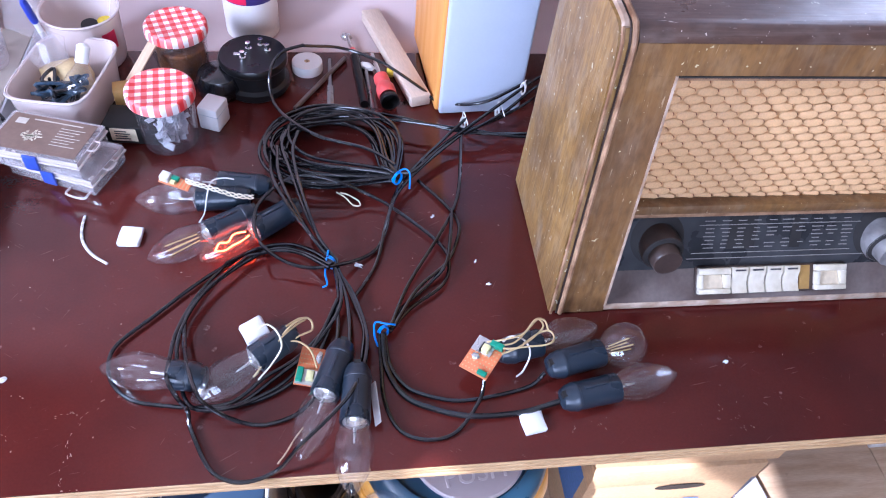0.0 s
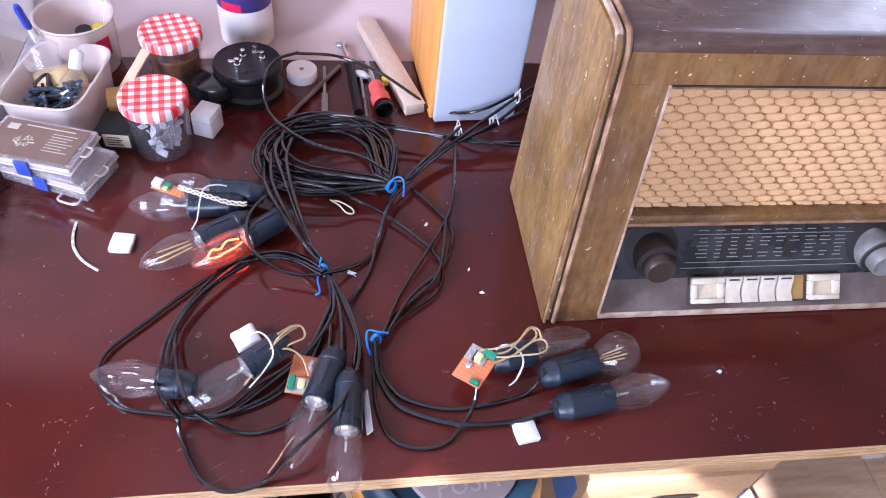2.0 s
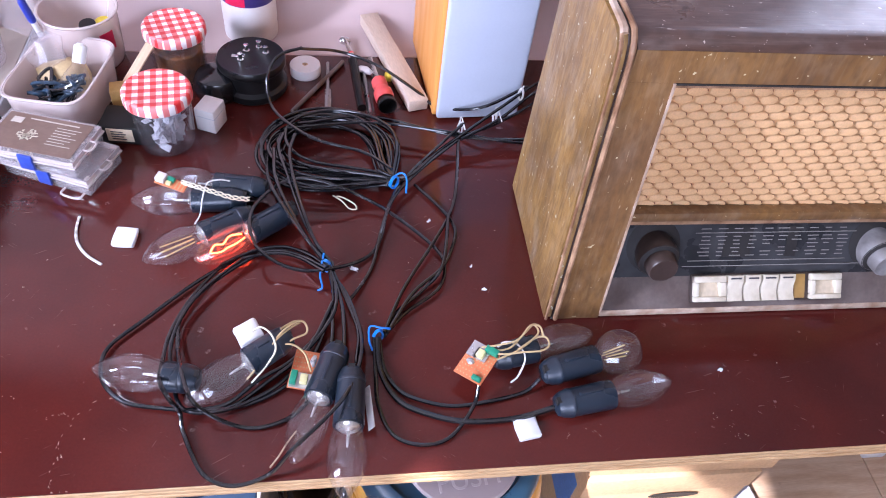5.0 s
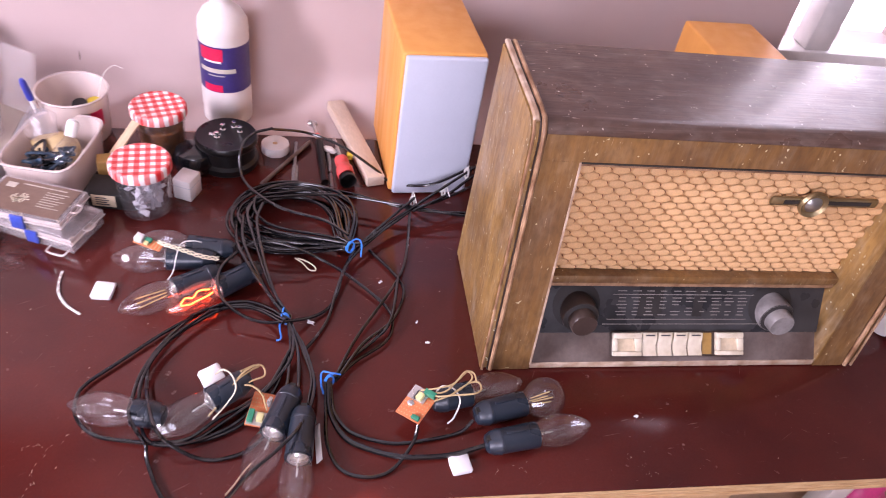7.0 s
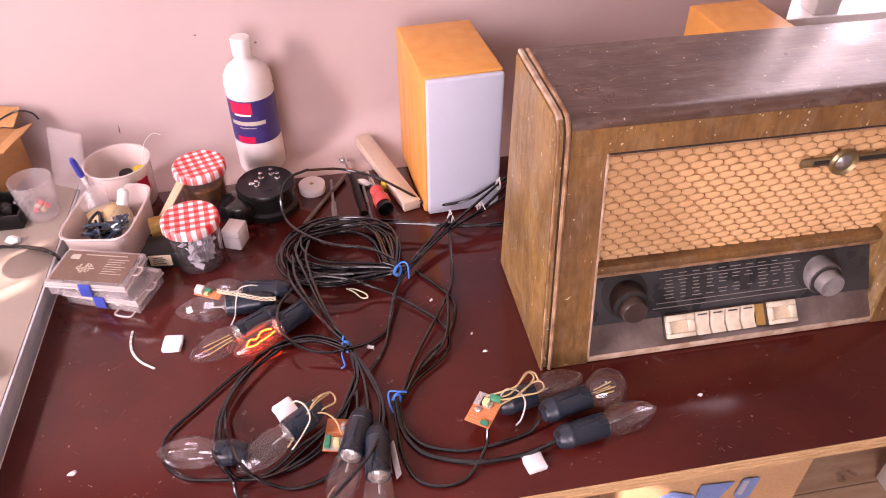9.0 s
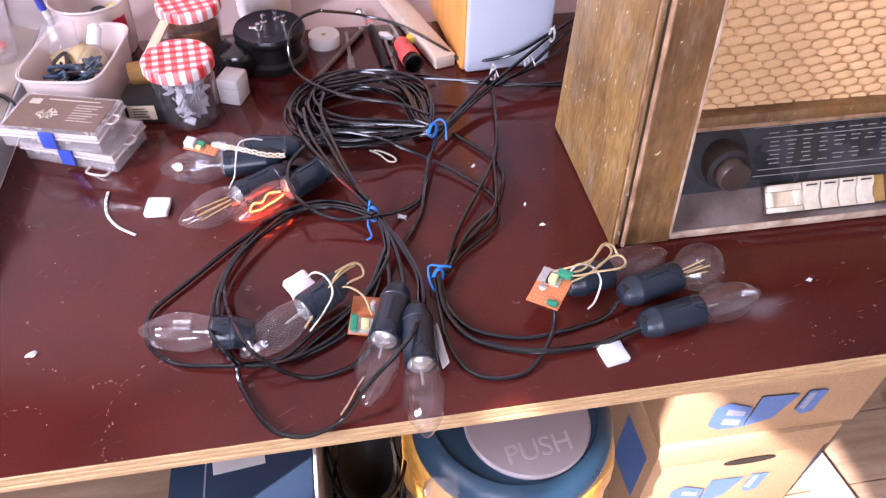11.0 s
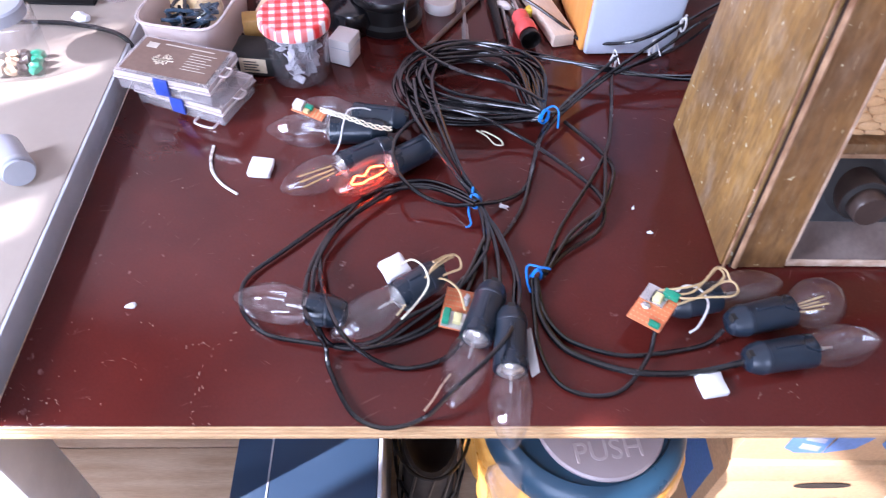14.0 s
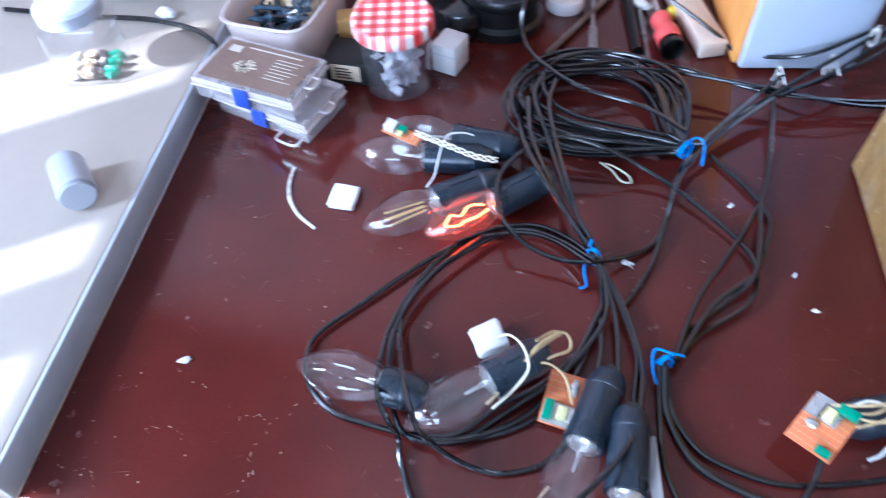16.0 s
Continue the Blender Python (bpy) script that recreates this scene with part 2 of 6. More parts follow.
M_WOODTOP = old_wood("dark_varnish", (0.115, 0.060, 0.040), (0.060, 0.030, 0.022), (0.50, 0.42, 0.36), "x", rough=0.34, coat=0.6, scratch=0.6, speck=0.705)
M_PALEEDGE = material("worn_bare_edge", (0.60, 0.47, 0.36), 0.55, second=(0.30, 0.17, 0.09), scale=45, amount=0.8, bump=0.2)
M_BEAD = material("bare_wood_bead", (0.46, 0.28, 0.16), 0.5, second=(0.17, 0.075, 0.03), scale=40, amount=0.9, bump=0.2)
M_CLOTH = material("grille_cloth_ground", (0.62, 0.36, 0.16), 0.8, second=(0.54, 0.29, 0.115), scale=12, fine=500, bump=0.4)
# dark brown for the shadow painted under each lifted scale
M_WEAVESHADE = material("painted_weave_shade", (0.24, 0.085, 0.033), 0.8, bump=0.1)
M_SCALE = material("grille_cloth_thread", (0.69, 0.42, 0.20), 0.62, second=(0.60, 0.34, 0.14), scale=9, fine=600, bump=0.3)
M_BAKE = material("brown_bakelite", (0.045, 0.028, 0.022), 0.38, second=(0.08, 0.055, 0.045), scale=30, fine=300, bump=0.15)
M_DIAL = material("dusty_dial_glass", (0.022, 0.022, 0.024), 0.3, second=(0.07, 0.07, 0.072), scale=18, amount=0.7, fine=160, bump=0.02, coat=0.0, spec=0.3, grain=0.06)
M_DUST = material("dusty_panel", (0.085, 0.055, 0.045), 0.45, second=(0.21, 0.17, 0.15), scale=16, amount=0.8, fine=240, bump=0.15)
M_KNOBFACE = material("dusty_knob", (0.22, 0.18, 0.165), 0.45, second=(0.13, 0.10, 0.09), scale=60, amount=0.8, fine=240, bump=0.1)
M_PALEKNOB = material("worn_grey_knob", (0.26, 0.245, 0.235), 0.45, second=(0.14, 0.125, 0.12), scale=50, amount=0.8, fine=240, bump=0.1)
M_CREAM = material("aged_ivory", (0.74, 0.68, 0.54), 0.4, second=(0.5, 0.42, 0.28), scale=60, amount=0.7, fine=200, bump=0.1, grain=0.06)
M_PRINT = material("pale_print", (0.55, 0.5, 0.42), 0.6, bump=0)
M_DIALPRINT = material("faded_dial_print", (0.30, 0.28, 0.25), 0.6, bump=0)
M_DARK = material("dark_slot", (0.02, 0.017, 0.015), 0.7, bump=0)
M_BRASS = material("tarnished_brass", (0.42, 0.33, 0.18), 0.4, metal=0.9, scale=60, bump=0.1)
M_GREYM = material("grey_metal", (0.42, 0.42, 0.41), 0.35, metal=0.9, scale=60, bump=0.05)
M_CHROME = material("bright_metal", (0.75, 0.75, 0.74), 0.18, metal=1.0, bump=0)
M_BEECH = material("beech_foil", (0.76, 0.34, 0.08), 0.42, second=(0.68, 0.28, 0.06), stretch=(6, 6, 1), scale=8, fine=90, bump=0.05, grain=0.06)
M_BAFFLE = material("grey_baffle", (0.50, 0.54, 0.62), 0.5, second=(0.46, 0.5, 0.58), fine=300, bump=0.05, grain=0.06)
M_BLACK = material("black_rubber", (0.004, 0.004, 0.005), 0.20, second=(0.007, 0.007, 0.009), spec=0.9, fine=250, bump=0.08, grain=0.06)
# black plastic; the blue in its colour stands for the window's sheen
M_SOCKET = material("black_socket_bluish_sheen", (0.010, 0.018, 0.029), 0.30, spec=0.65, second=(0.017, 0.027, 0.041), fine=220, bump=0.05, grain=0.06)
M_BPLAST = material("black_plastic", (0.006, 0.0055, 0.0055), 0.34, spec=0.35, fine=220, bump=0.08, grain=0.06)
M_GLASS = thin_glass("bulb_glass", (0.99, 0.99, 0.995), 0.025, 1.85, body=0.013, body_color=(0.95, 0.95, 0.99))
# clear glass; the orange share paints the filament's glow into it
M_GLOWGLASS = thin_glass("bulb_glass_painted_glow", (1.0, 0.90, 0.86), 0.02, 1.85, body=0.05, body_color=(0.9, 0.55, 0.42))
M_JARGLASS = thin_glass("jar_glass", (0.96, 0.96, 0.97), 0.03, 1.75, body=0.02, body_color=(0.9, 0.89, 0.9), bump=0.4)
M_CLEARPL = thin_glass("clear_plastic", (0.98, 0.97, 0.98), 0.06, 1.55, body=0.12, body_color=(0.95, 0.89, 0.87))
M_RIMPL = thin_glass("frosted_plastic_rim", (0.98, 0.95, 0.94), 0.08, 1.5, body=0.42, body_color=(0.88, 0.80, 0.77))
M_MILKY = thin_glass("milky_plastic", (0.95, 0.9, 0.88), 0.25, 1.45, body=0.58, body_color=(0.80, 0.69, 0.64))
M_FIL = glow("lit_filament", (1.0, 0.06, 0.006), 15.0)
M_LEDOFF = material("yellow_filament", (0.75, 0.52, 0.18), 0.5, bump=0)
M_BASE = material("bulb_cap_metal", (0.7, 0.69, 0.66), 0.3, metal=0.8, bump=0.05)
M_LID = gingham("gingham_lid")
M_BLUEWIRE = material("blue_wire", (0.02, 0.24, 0.78), 0.4, bump=0.05)
M_WHITEWIRE = material("white_wire", (0.78, 0.76, 0.72), 0.45, bump=0.05)
M_CREAMWIRE = material("tan_wire", (0.60, 0.44, 0.22), 0.55, bump=0.1)
M_YELLOWWIRE = material("cream_wire", (0.80, 0.74, 0.55), 0.5, bump=0.05)
M_PCB = material("copper_stripboard", (0.74, 0.22, 0.08), 0.45, second=(0.6, 0.16, 0.06), fine=300, bump=0.1)
M_GREEN = material("green_terminal", (0.02, 0.28, 0.16), 0.4, bump=0)
M_CHIP = material("yellow_transformer", (0.78, 0.72, 0.35), 0.5, bump=0)
M_SOLDER = material("solder", (0.7, 0.7, 0.68), 0.3, metal=0.7, bump=0)
M_PUTTY = material("white_putty", (0.86, 0.87, 0.88), 0.6, fine=150, bump=0.3, depth=0.001, grain=0.06)
M_BLUECLIP = material("blue_latch", (0.05, 0.09, 0.45), 0.35, bump=0.03)
M_CARDPRINT = material("brown_card_insert", (0.17, 0.105, 0.075), 0.5, second=(0.25, 0.17, 0.13), scale=30, bump=0)
M_CARD = material("brown_cardboard", (0.56, 0.37, 0.20), 0.75, second=(0.48, 0.31, 0.16), scale=8, fine=180, bump=0.2)
M_ORCARD = material("orange_cardboard", (0.50, 0.25, 0.09), 0.7, second=(0.42, 0.20, 0.07), fine=160, bump=0.1)
M_BLUEPRINT = material("blue_print", (0.10, 0.22, 0.52), 0.6, second=(0.14, 0.27, 0.56), scale=30, bump=0.05)
M_PALEPRINT = material("pale_blue_print", (0.38, 0.42, 0.52), 0.6, bump=0)
M_INK = material("dark_ink", (0.05, 0.045, 0.05), 0.6, bump=0)
M_BINBLUE = material("dark_blue_lid", (0.018, 0.055, 0.095), 0.32, second=(0.03, 0.075, 0.12), scale=14, fine=120, bump=0.08, grain=0.06)
M_BINDISC = material("mauve_grey_disc", (0.42, 0.36, 0.36), 0.4, second=(0.38, 0.32, 0.33), fine=160, bump=0.05, grain=0.06)
# lighter than the disc to paint the highlights on the raised letters
M_LETTER = material("mauve_letter_highlight", (0.60, 0.54, 0.54), 0.32, bump=0.03, grain=0.06)
M_BAG = material("amber_bin_bag", (0.78, 0.36, 0.06), 0.35, second=(0.86, 0.5, 0.12), scale=25, amount=0.9, fine=60, bump=0.7, depth=0.004)
M_CASE = material("blue_black_case", (0.022, 0.045, 0.085), 0.36, second=(0.03, 0.06, 0.11), scale=6, fine=300, bump=0.08, grain=0.06)
M_GREYPLANK = material("grey_painted_plank", (0.5, 0.5, 0.54), 0.5, bump=0.1)
M_PINK = material("pink_plastic", (0.75, 0.06, 0.25), 0.4, bump=0.05)
M_RED = material("coral_handle", (0.75, 0.10, 0.09), 0.4, second=(0.68, 0.08, 0.08), bump=0.05)
M_LABELBLUE = material("navy_label", (0.05, 0.035, 0.16), 0.4, bump=0.02)
M_LABELRED = material("red_label", (0.68, 0.02, 0.08), 0.4, bump=0.02)
M_BOTTLE = material("white_bottle_plastic", (0.68, 0.64, 0.61), 0.4, second=(0.64, 0.60, 0.57), bump=0.04, grain=0.06)
M_STICK = material("raw_batten", (0.66, 0.53, 0.42), 0.65, second=(0.56, 0.43, 0.32), stretch=(6, 1, 6), scale=10, fine=90, bump=0.2)
M_SPLINT = material("wood_splint", (0.66, 0.47, 0.30), 0.65, stretch=(1, 8, 8), bump=0.2)
M_YELLOW = material("yellow_cap", (0.82, 0.62, 0.04), 0.4, bump=0)
M_BLUEPEN = material("blue_pen", (0.04, 0.06, 0.42), 0.35, bump=0)
M_PAPER = material("paper_label", (0.7, 0.58, 0.4), 0.7, bump=0.05)
M_HONEY = material("amber_contents", (0.32, 0.11, 0.02), 0.4, second=(0.12, 0.05, 0.02), scale=60, amount=1, bump=0.3)
M_FOIL = material("crumpled_clear_bits", (0.75, 0.74, 0.76), 0.3, second=(0.5, 0.5, 0.52), scale=90, amount=1, fine=160, bump=0.8, depth=0.004)
M_TEAL = material("dark_teal_bits", (0.02, 0.06, 0.11), 0.5, second=(0.01, 0.02, 0.03), scale=120, amount=1, bump=0.6, depth=0.003)
M_CHARGER = material("dark_charger", (0.010, 0.009, 0.008), 0.5, spec=0.25, bump=0.05)
M_AMBER = material("amber_wood", (0.45, 0.26, 0.07), 0.5, bump=0.1)
M_PALEGREY = material("pale_grey_plastic", (0.42, 0.44, 0.48), 0.4, bump=0.05, grain=0.06)
M_BRIGHT = glow("outdoor_brightness", (0.95, 0.97, 1.0), 1.0)
M_CRUMB = material("crumbs", (0.36, 0.25, 0.20), 0.8, bump=0)


# ---- mesh helpers ----
def mesh_object(name, verts, faces, mat, parent=None, label="", smooth=True, angle=35):
    me = bpy.data.meshes.new(name)
    me.from_pydata([tuple(v) for v in verts], [], [tuple(f) for f in faces])
    me.validate()
    return finish(name, me, mat, parent, label, smooth, angle)


def finish(name, me, mat, parent, label, smooth=True, angle=35):
    me.materials.append(mat)
    if smooth:
        me.polygons.foreach_set("use_smooth", [True] * len(me.polygons))
        me.set_sharp_from_angle(angle=radians(angle))
    me.update()
    ob = new(name, me)
    if parent:
        ob.parent = parent
    if label:
        ob["label"] = label
    return ob


def part(name, bm, mat, parent=None, label="", smooth=True, angle=35):
    """Links a bmesh as one mesh object, under a thing or a part."""
    bmesh.ops.recalc_face_normals(bm, faces=bm.faces)
    me = bpy.data.meshes.new(name)
    bm.to_mesh(me)
    bm.free()
    return finish(name, me, mat, parent, label, smooth, angle)


def thing(name, m, label, category, group="", kind=""):
    """An Empty at the base of a thing, that parents its parts."""
    ob = new(name)
    ob.empty_display_size = 0.02
    ob.matrix_world = m
    return tagged(ob, label, category, group, kind)


def box(x0, x1, y0, y1, z0, z1, bevel=0.0, seg=2, bm=None, m=None):
    """A bevelled block; with bm given, added to it."""
    b = bmesh.new()
    r = bmesh.ops.create_cube(b, size=1)
    for v in r["verts"]:
        v.co = Vector((x0 + (v.co.x + 0.5) * (x1 - x0), y0 + (v.co.y + 0.5) * (y1 - y0), z0 + (v.co.z + 0.5) * (z1 - z0)))
    if bevel:
        bmesh.ops.bevel(b, geom=b.edges[:], offset=bevel, segments=seg, profile=0.5, affect="EDGES")
    if m is not None:
        bmesh.ops.transform(b, matrix=m, verts=b.verts[:])
    if bm is None:
        return b
    me = bpy.data.meshes.new("tmp")
    b.to_mesh(me)
    b.free()
    bm.from_mesh(me)
    bpy.data.meshes.remove(me)
    return bm


def lathe(profile, n=24, m=None, bm=None, wave=None):
    """A body of revolution about z from (radius, height) pairs; closed where the radius is 0."""
    bm = bm or bmesh.new()
    rings = []
    for r, z in profile:
        if r <= 1e-6:
            rings.append([bm.verts.new((0, 0, z))])
        else:
            rings.append([bm.verts.new(((r * (wave(a, z) if wave else 1)) * math.cos(a), (r * (wave(a, z) if wave else 1)) * math.sin(a), z))
                          for a in (2 * math.pi * k / n for k in range(n))])
    for a, b in zip(rings, rings[1:]):
        for k in range(n):
            f = [a[k % len(a)], a[(k + 1) % len(a)], b[(k + 1) % len(b)], b[k % len(b)]]
            f = list(dict.fromkeys(f))
            if len(f) > 2:
                try:
                    bm.faces.new(f)
                except ValueError:
                    pass
    if m is not None:
        done = [v for ring in rings for v in ring]
        bmesh.ops.transform(bm, matrix=m, verts=done)
    return bm


def glide(points, steps=8):
    """Points of a smooth Catmull-Rom line through the given ones."""
    p = [Vector(q) for q in points]
    p = [2 * p[0] - p[1]] + p + [2 * p[-1] - p[-2]]
    out = []
    for a, b, c, d in zip(p, p[1:], p[2:], p[3:]):
        for k in range(steps):
            t = k / steps
            out.append(0.5 * ((2 * b) + (c - a) * t + (2 * a - 5 * b + 4 * c - d) * t * t + (3 * b - a - 3 * c + d) * t ** 3))
    return out + [p[-2]]


def tube(points, r, sides=8, steps=8, bm=None, flat=1.0, smooth_line=True):
    """A round (or flattened) cord along a smooth line."""
    bm = bm or bmesh.new()
    line = glide(points, steps) if smooth_line else [Vector(q) for q in points]
    rings, up = [], Vector((0, 0, 1))
    for k, q in enumerate(line):
        d = (line[min(k + 1, len(line) - 1)] - line[max(k - 1, 0)]).normalized()
        s = d.cross(up)
        s = s.normalized() if s.length > 1e-3 else Vector((1, 0, 0))
        u = s.cross(d).normalized()
        rings.append([bm.verts.new(q + s * (r * flat * math.cos(a)) + u * (r * math.sin(a))) for a in (2 * math.pi * i / sides for i in range(sides))])
    for a, b in zip(rings, rings[1:]):
        for i in range(sides):
            bm.faces.new((a[i], a[(i + 1) % sides], b[(i + 1) % sides], b[i]))
    bm.faces.new(rings[0][::-1])
    bm.faces.new(rings[-1])
    return bm


def prism(outline, depth, m=None, bm=None):
    """A flat outline (x, y) raised by depth along z."""
    bm = bm or bmesh.new()
    lo = [bm.verts.new((x, y, 0)) for x, y in outline]
    hi = [bm.verts.new((x, y, depth)) for x, y in outline]
    bm.faces.new(lo[::-1])
    bm.faces.new(hi)
    for i in range(len(lo)):
        j = (i + 1) % len(lo)
        bm.faces.new((lo[i], lo[j], hi[j], hi[i]))
    if m is not None:
        bmesh.ops.transform(bm, matrix=m, verts=lo + hi)
    return bm


def lump(size, seed, bm=None, m=None, detail=2, rough=0.35):
    """An uneven rounded lump, its base at z = 0."""
    b = bmesh.new()
    bmesh.ops.create_icosphere(b, subdivisions=detail, radius=1)
    for v in b.verts:
        k = 1 + rough * noise.noise(v.co * 1.7 + Vector((seed * 3.1, seed, 0)))
        v.co = Vector((v.co.x * size[0] * k, v.co.y * size[1] * k, (v.co.z * k + 0.85) * size[2]))
        v.co.z = max(v.co.z, 0)
    if m is not None:
        bmesh.ops.transform(b, matrix=m, verts=b.verts[:])
    if bm is None:
        return b
    me = bpy.data.meshes.new("tmp")
    b.to_mesh(me)
    b.free()
    bm.from_mesh(me)
    bpy.data.meshes.remove(me)
    return bm


def structure(name, bm, mat, label, category):
    return tagged(part(name, bm, mat), label, category, kind="structure")


def writing(name, text, size, m, mat, parent=None, depth=0.0006, label=""):
    cu = bpy.data.curves.new(name, "FONT")
    cu.body, cu.size, cu.extrude, cu.align_x, cu.align_y = text, size, depth, "CENTER", "CENTER"
    cu.materials.append(mat)
    ob = new(name, cu)
    ob.parent = parent
    ob.matrix_basis = m
    if label:
        ob["label"] = label
    return ob

# ---- the room ----
FLOOR_Y0, WALL_Y, LEFT_X, RIGHT_X, FRONT_Y, TOP_Z = -2.3, 0.735, -1.7, 1.65, -2.2, 2.6


def wall_with_hole(x0, x1, y0, y1, hole, axis):
    """A wall block from floor to ceiling with one window opening; hole: along from, to, sill, head."""
    a0, a1, s, h = hole
    bm = bmesh.new()
    if axis == "x":
        for r in ((x0, a0, 0, TOP_Z), (a1, x1, 0, TOP_Z), (a0, a1, 0, s), (a0, a1, h, TOP_Z)):
            box(r[0], r[1], y0, y1, r[2], r[3], bm=bm)
    else:
        for r in ((y0, a0, 0, TOP_Z), (a1, y1, 0, TOP_Z), (a0, a1, 0, s), (a0, a1, h, TOP_Z)):
            box(x0, x1, r[0], r[1], r[2], r[3], bm=bm)
    return bm


bm = bmesh.new()
# the high opening from -1.5 to -0.985 is added for the sun
for a, b, c, d in ((FRONT_Y - 0.2, -1.5, 0, TOP_Z), (-1.5, -0.985, 0, 1.9), (-1.5, -0.985, 2.52, TOP_Z), (-0.985, -0.95, 0, TOP_Z), (-0.95, -0.22, 0, 1.26), (-0.95, -0.22, 2.05, TOP_Z), (-0.22, WALL_Y + 0.2, 0, TOP_Z)):
    box(LEFT_X - 0.08, LEFT_X, a, b, c, d, bm=bm)
structure("wall_left", bm, M_ROOM, "unseen tan wall with two window openings, toned down to cut bounced light", "wall")
structure("wall_back", wall_with_hole(LEFT_X, RIGHT_X, WALL_Y, WALL_Y + 0.2, (0.72, 1.08, 0.86, 2.1), "x"), M_WALL,
          "pale pinkish plaster wall behind the work table", "wall")
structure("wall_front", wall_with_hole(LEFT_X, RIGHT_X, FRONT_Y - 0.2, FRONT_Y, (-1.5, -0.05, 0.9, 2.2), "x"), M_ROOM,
          "unseen tan wall with a window opening, toned down to cut bounced light", "wall")
structure("wall_right", box(RIGHT_X, RIGHT_X + 0.2, FRONT_Y - 0.2, WALL_Y + 0.2, 0, TOP_Z), M_ROOM, "unseen tan wall, toned down to cut bounced light", "wall")
structure("ceiling", box(LEFT_X - 0.2, RIGHT_X + 0.2, FRONT_Y - 0.2, WALL_Y + 0.2, TOP_Z, TOP_Z + 0.1), M_CEIL, "white painted ceiling", "ceiling")
cove = [(0.624, 0.0), (WALL_Y - 0.001, 0.0), (WALL_Y - 0.001, T + 0.06)] + [(WALL_Y - 0.0012 - 0.055 * (1 - math.sin(a)), T - 0.002 + 0.055 * (1 - math.cos(a))) for a in (math.pi / 2 * (8 - k) / 8 for k in range(9))] + [(0.624, T - 0.002)]
structure("ledge", prism(cove, 2.32, pose(-1.6, 0, 0) @ Matrix(((0, 0, 1, 0), (1, 0, 0, 0), (0, 1, 0, 0), (0, 0, 0, 1)))), M_WALL, "white plastered ledge running along the wall behind the table", "ledge")


def window(name, x0, x1, z0, z1, bars, m, label):
    """White window: outer frame and upright bars, standing in local x and z."""
    w = tagged(new(name), label, "window", kind="structure")
    w.matrix_world = m
    bm = bmesh.new()
    f = 0.025
    for a, b, c, d in ((x0, x0 + f, z0, z1), (x1 - f, x1, z0, z1), (x0 + f, x1 - f, z0, z0 + f), (x0 + f, x1 - f, z1 - f, z1)):
        box(a, b, -0.03, 0.03, c, d, 0.004, bm=bm)
    part("window_frame", bm, M_WHITE, w)
    for a, b in bars:
        part("mullion", box(a, b, -0.025, 0.025, z0 + f, z1 - f, 0.004), M_WHITE, w)
    return w


window("window_1", 0.72, 1.08, 0.86, 2.1, [(0.80, 0.85)], pose(0, WALL_Y + 0.06, 0), "white painted casement window full of daylight")
# the left window's uprights run along y, its sill at 1.26
window("window_2", -0.95, -0.22, 1.26, 2.05, [(-0.84, -0.81), (-0.645, -0.592), (-0.522, -0.481), (-0.457, -0.372)], pose(LEFT_X - 0.04, 0, 0, 0, 0, 0) @ Matrix(((0, 1, 0, 0), (1, 0, 0, 0), (0, 0, 1, 0), (0, 0, 0, 1))),
       "unseen white window added behind the camera with upright glazing bars")
# unseen opening, placed so the sun clears the table and reaches the boxes
window("added_sun_window", -1.5, -0.985, 1.9, 2.52, [], pose(LEFT_X - 0.04, 0, 0) @ Matrix(((0, 1, 0, 0), (1, 0, 0, 0), (0, 0, 1, 0), (0, 0, 0, 1))), "unseen high window added so that sun reaches the moving boxes")
# unseen window added to go with the front lamp
window("added_window_front", -1.5, -0.05, 0.9, 2.2, [(-0.8, -0.74)], pose(0, FRONT_Y - 0.08, 0), "unseen white window added behind the camera")
backdrop = structure("backdrop", box(0.3, 2.2, 1.6, 1.62, 0.3, 3.0), M_BRIGHT, "overexposed daylight beyond the window", "backdrop")

# floor boards along x
floor = structure("floor", box(LEFT_X - 0.2, RIGHT_X + 0.2, FRONT_Y - 0.2, WALL_Y + 0.2, -0.1, -0.012), M_FLOOR, "worn pine board floor", "floor")

# pale desk beside the table
desk = thing("desk", pose(-1.0, 0.3, 0), "pale laminate desk with grey edging beside the work table", "desk")
part("desktop", box(-0.55, 0.519, -0.30, 0.325, 0.748, D, 0.002), M_DESK, desk)
part("edging", box(0.5192, 0.5225, -0.30, 0.325, 0.7485, D - 0.0006, 0.0008), M_EDGE, desk, "grey plastic edging strip")
for x in (-0.5, 0.47):
    for y in (-0.27, 0.27):
        part("leg", box(x - 0.03, x + 0.03, y - 0.03, y + 0.03, 0, 0.748, 0.004), M_WHITE, desk, "white painted leg")

# the work table: film-faced plywood on trestles
table = thing("work_table", pose(0.3, 0.3, 0), "dark maroon film-faced plywood work table, dusty and scratched", "table")
part("film_face", box(-0.776, 0.85, -0.2985, 0.32, T - 0.0015, T, 0.0004), M_TABLE, table, "glossy dark maroon film face")
for k in range(6):
    z1 = T - 0.0017 - k * 0.0033
    off = (0.0, 0.0009, 0.0002, 0.0011, 0.0001, 0.0008)[k]
    part("ply", box(-0.776, 0.85, -0.2995 + off, 0.32, z1 - 0.0031, z1, 0.0003), M_PLY, table, "pale birch plywood layer")
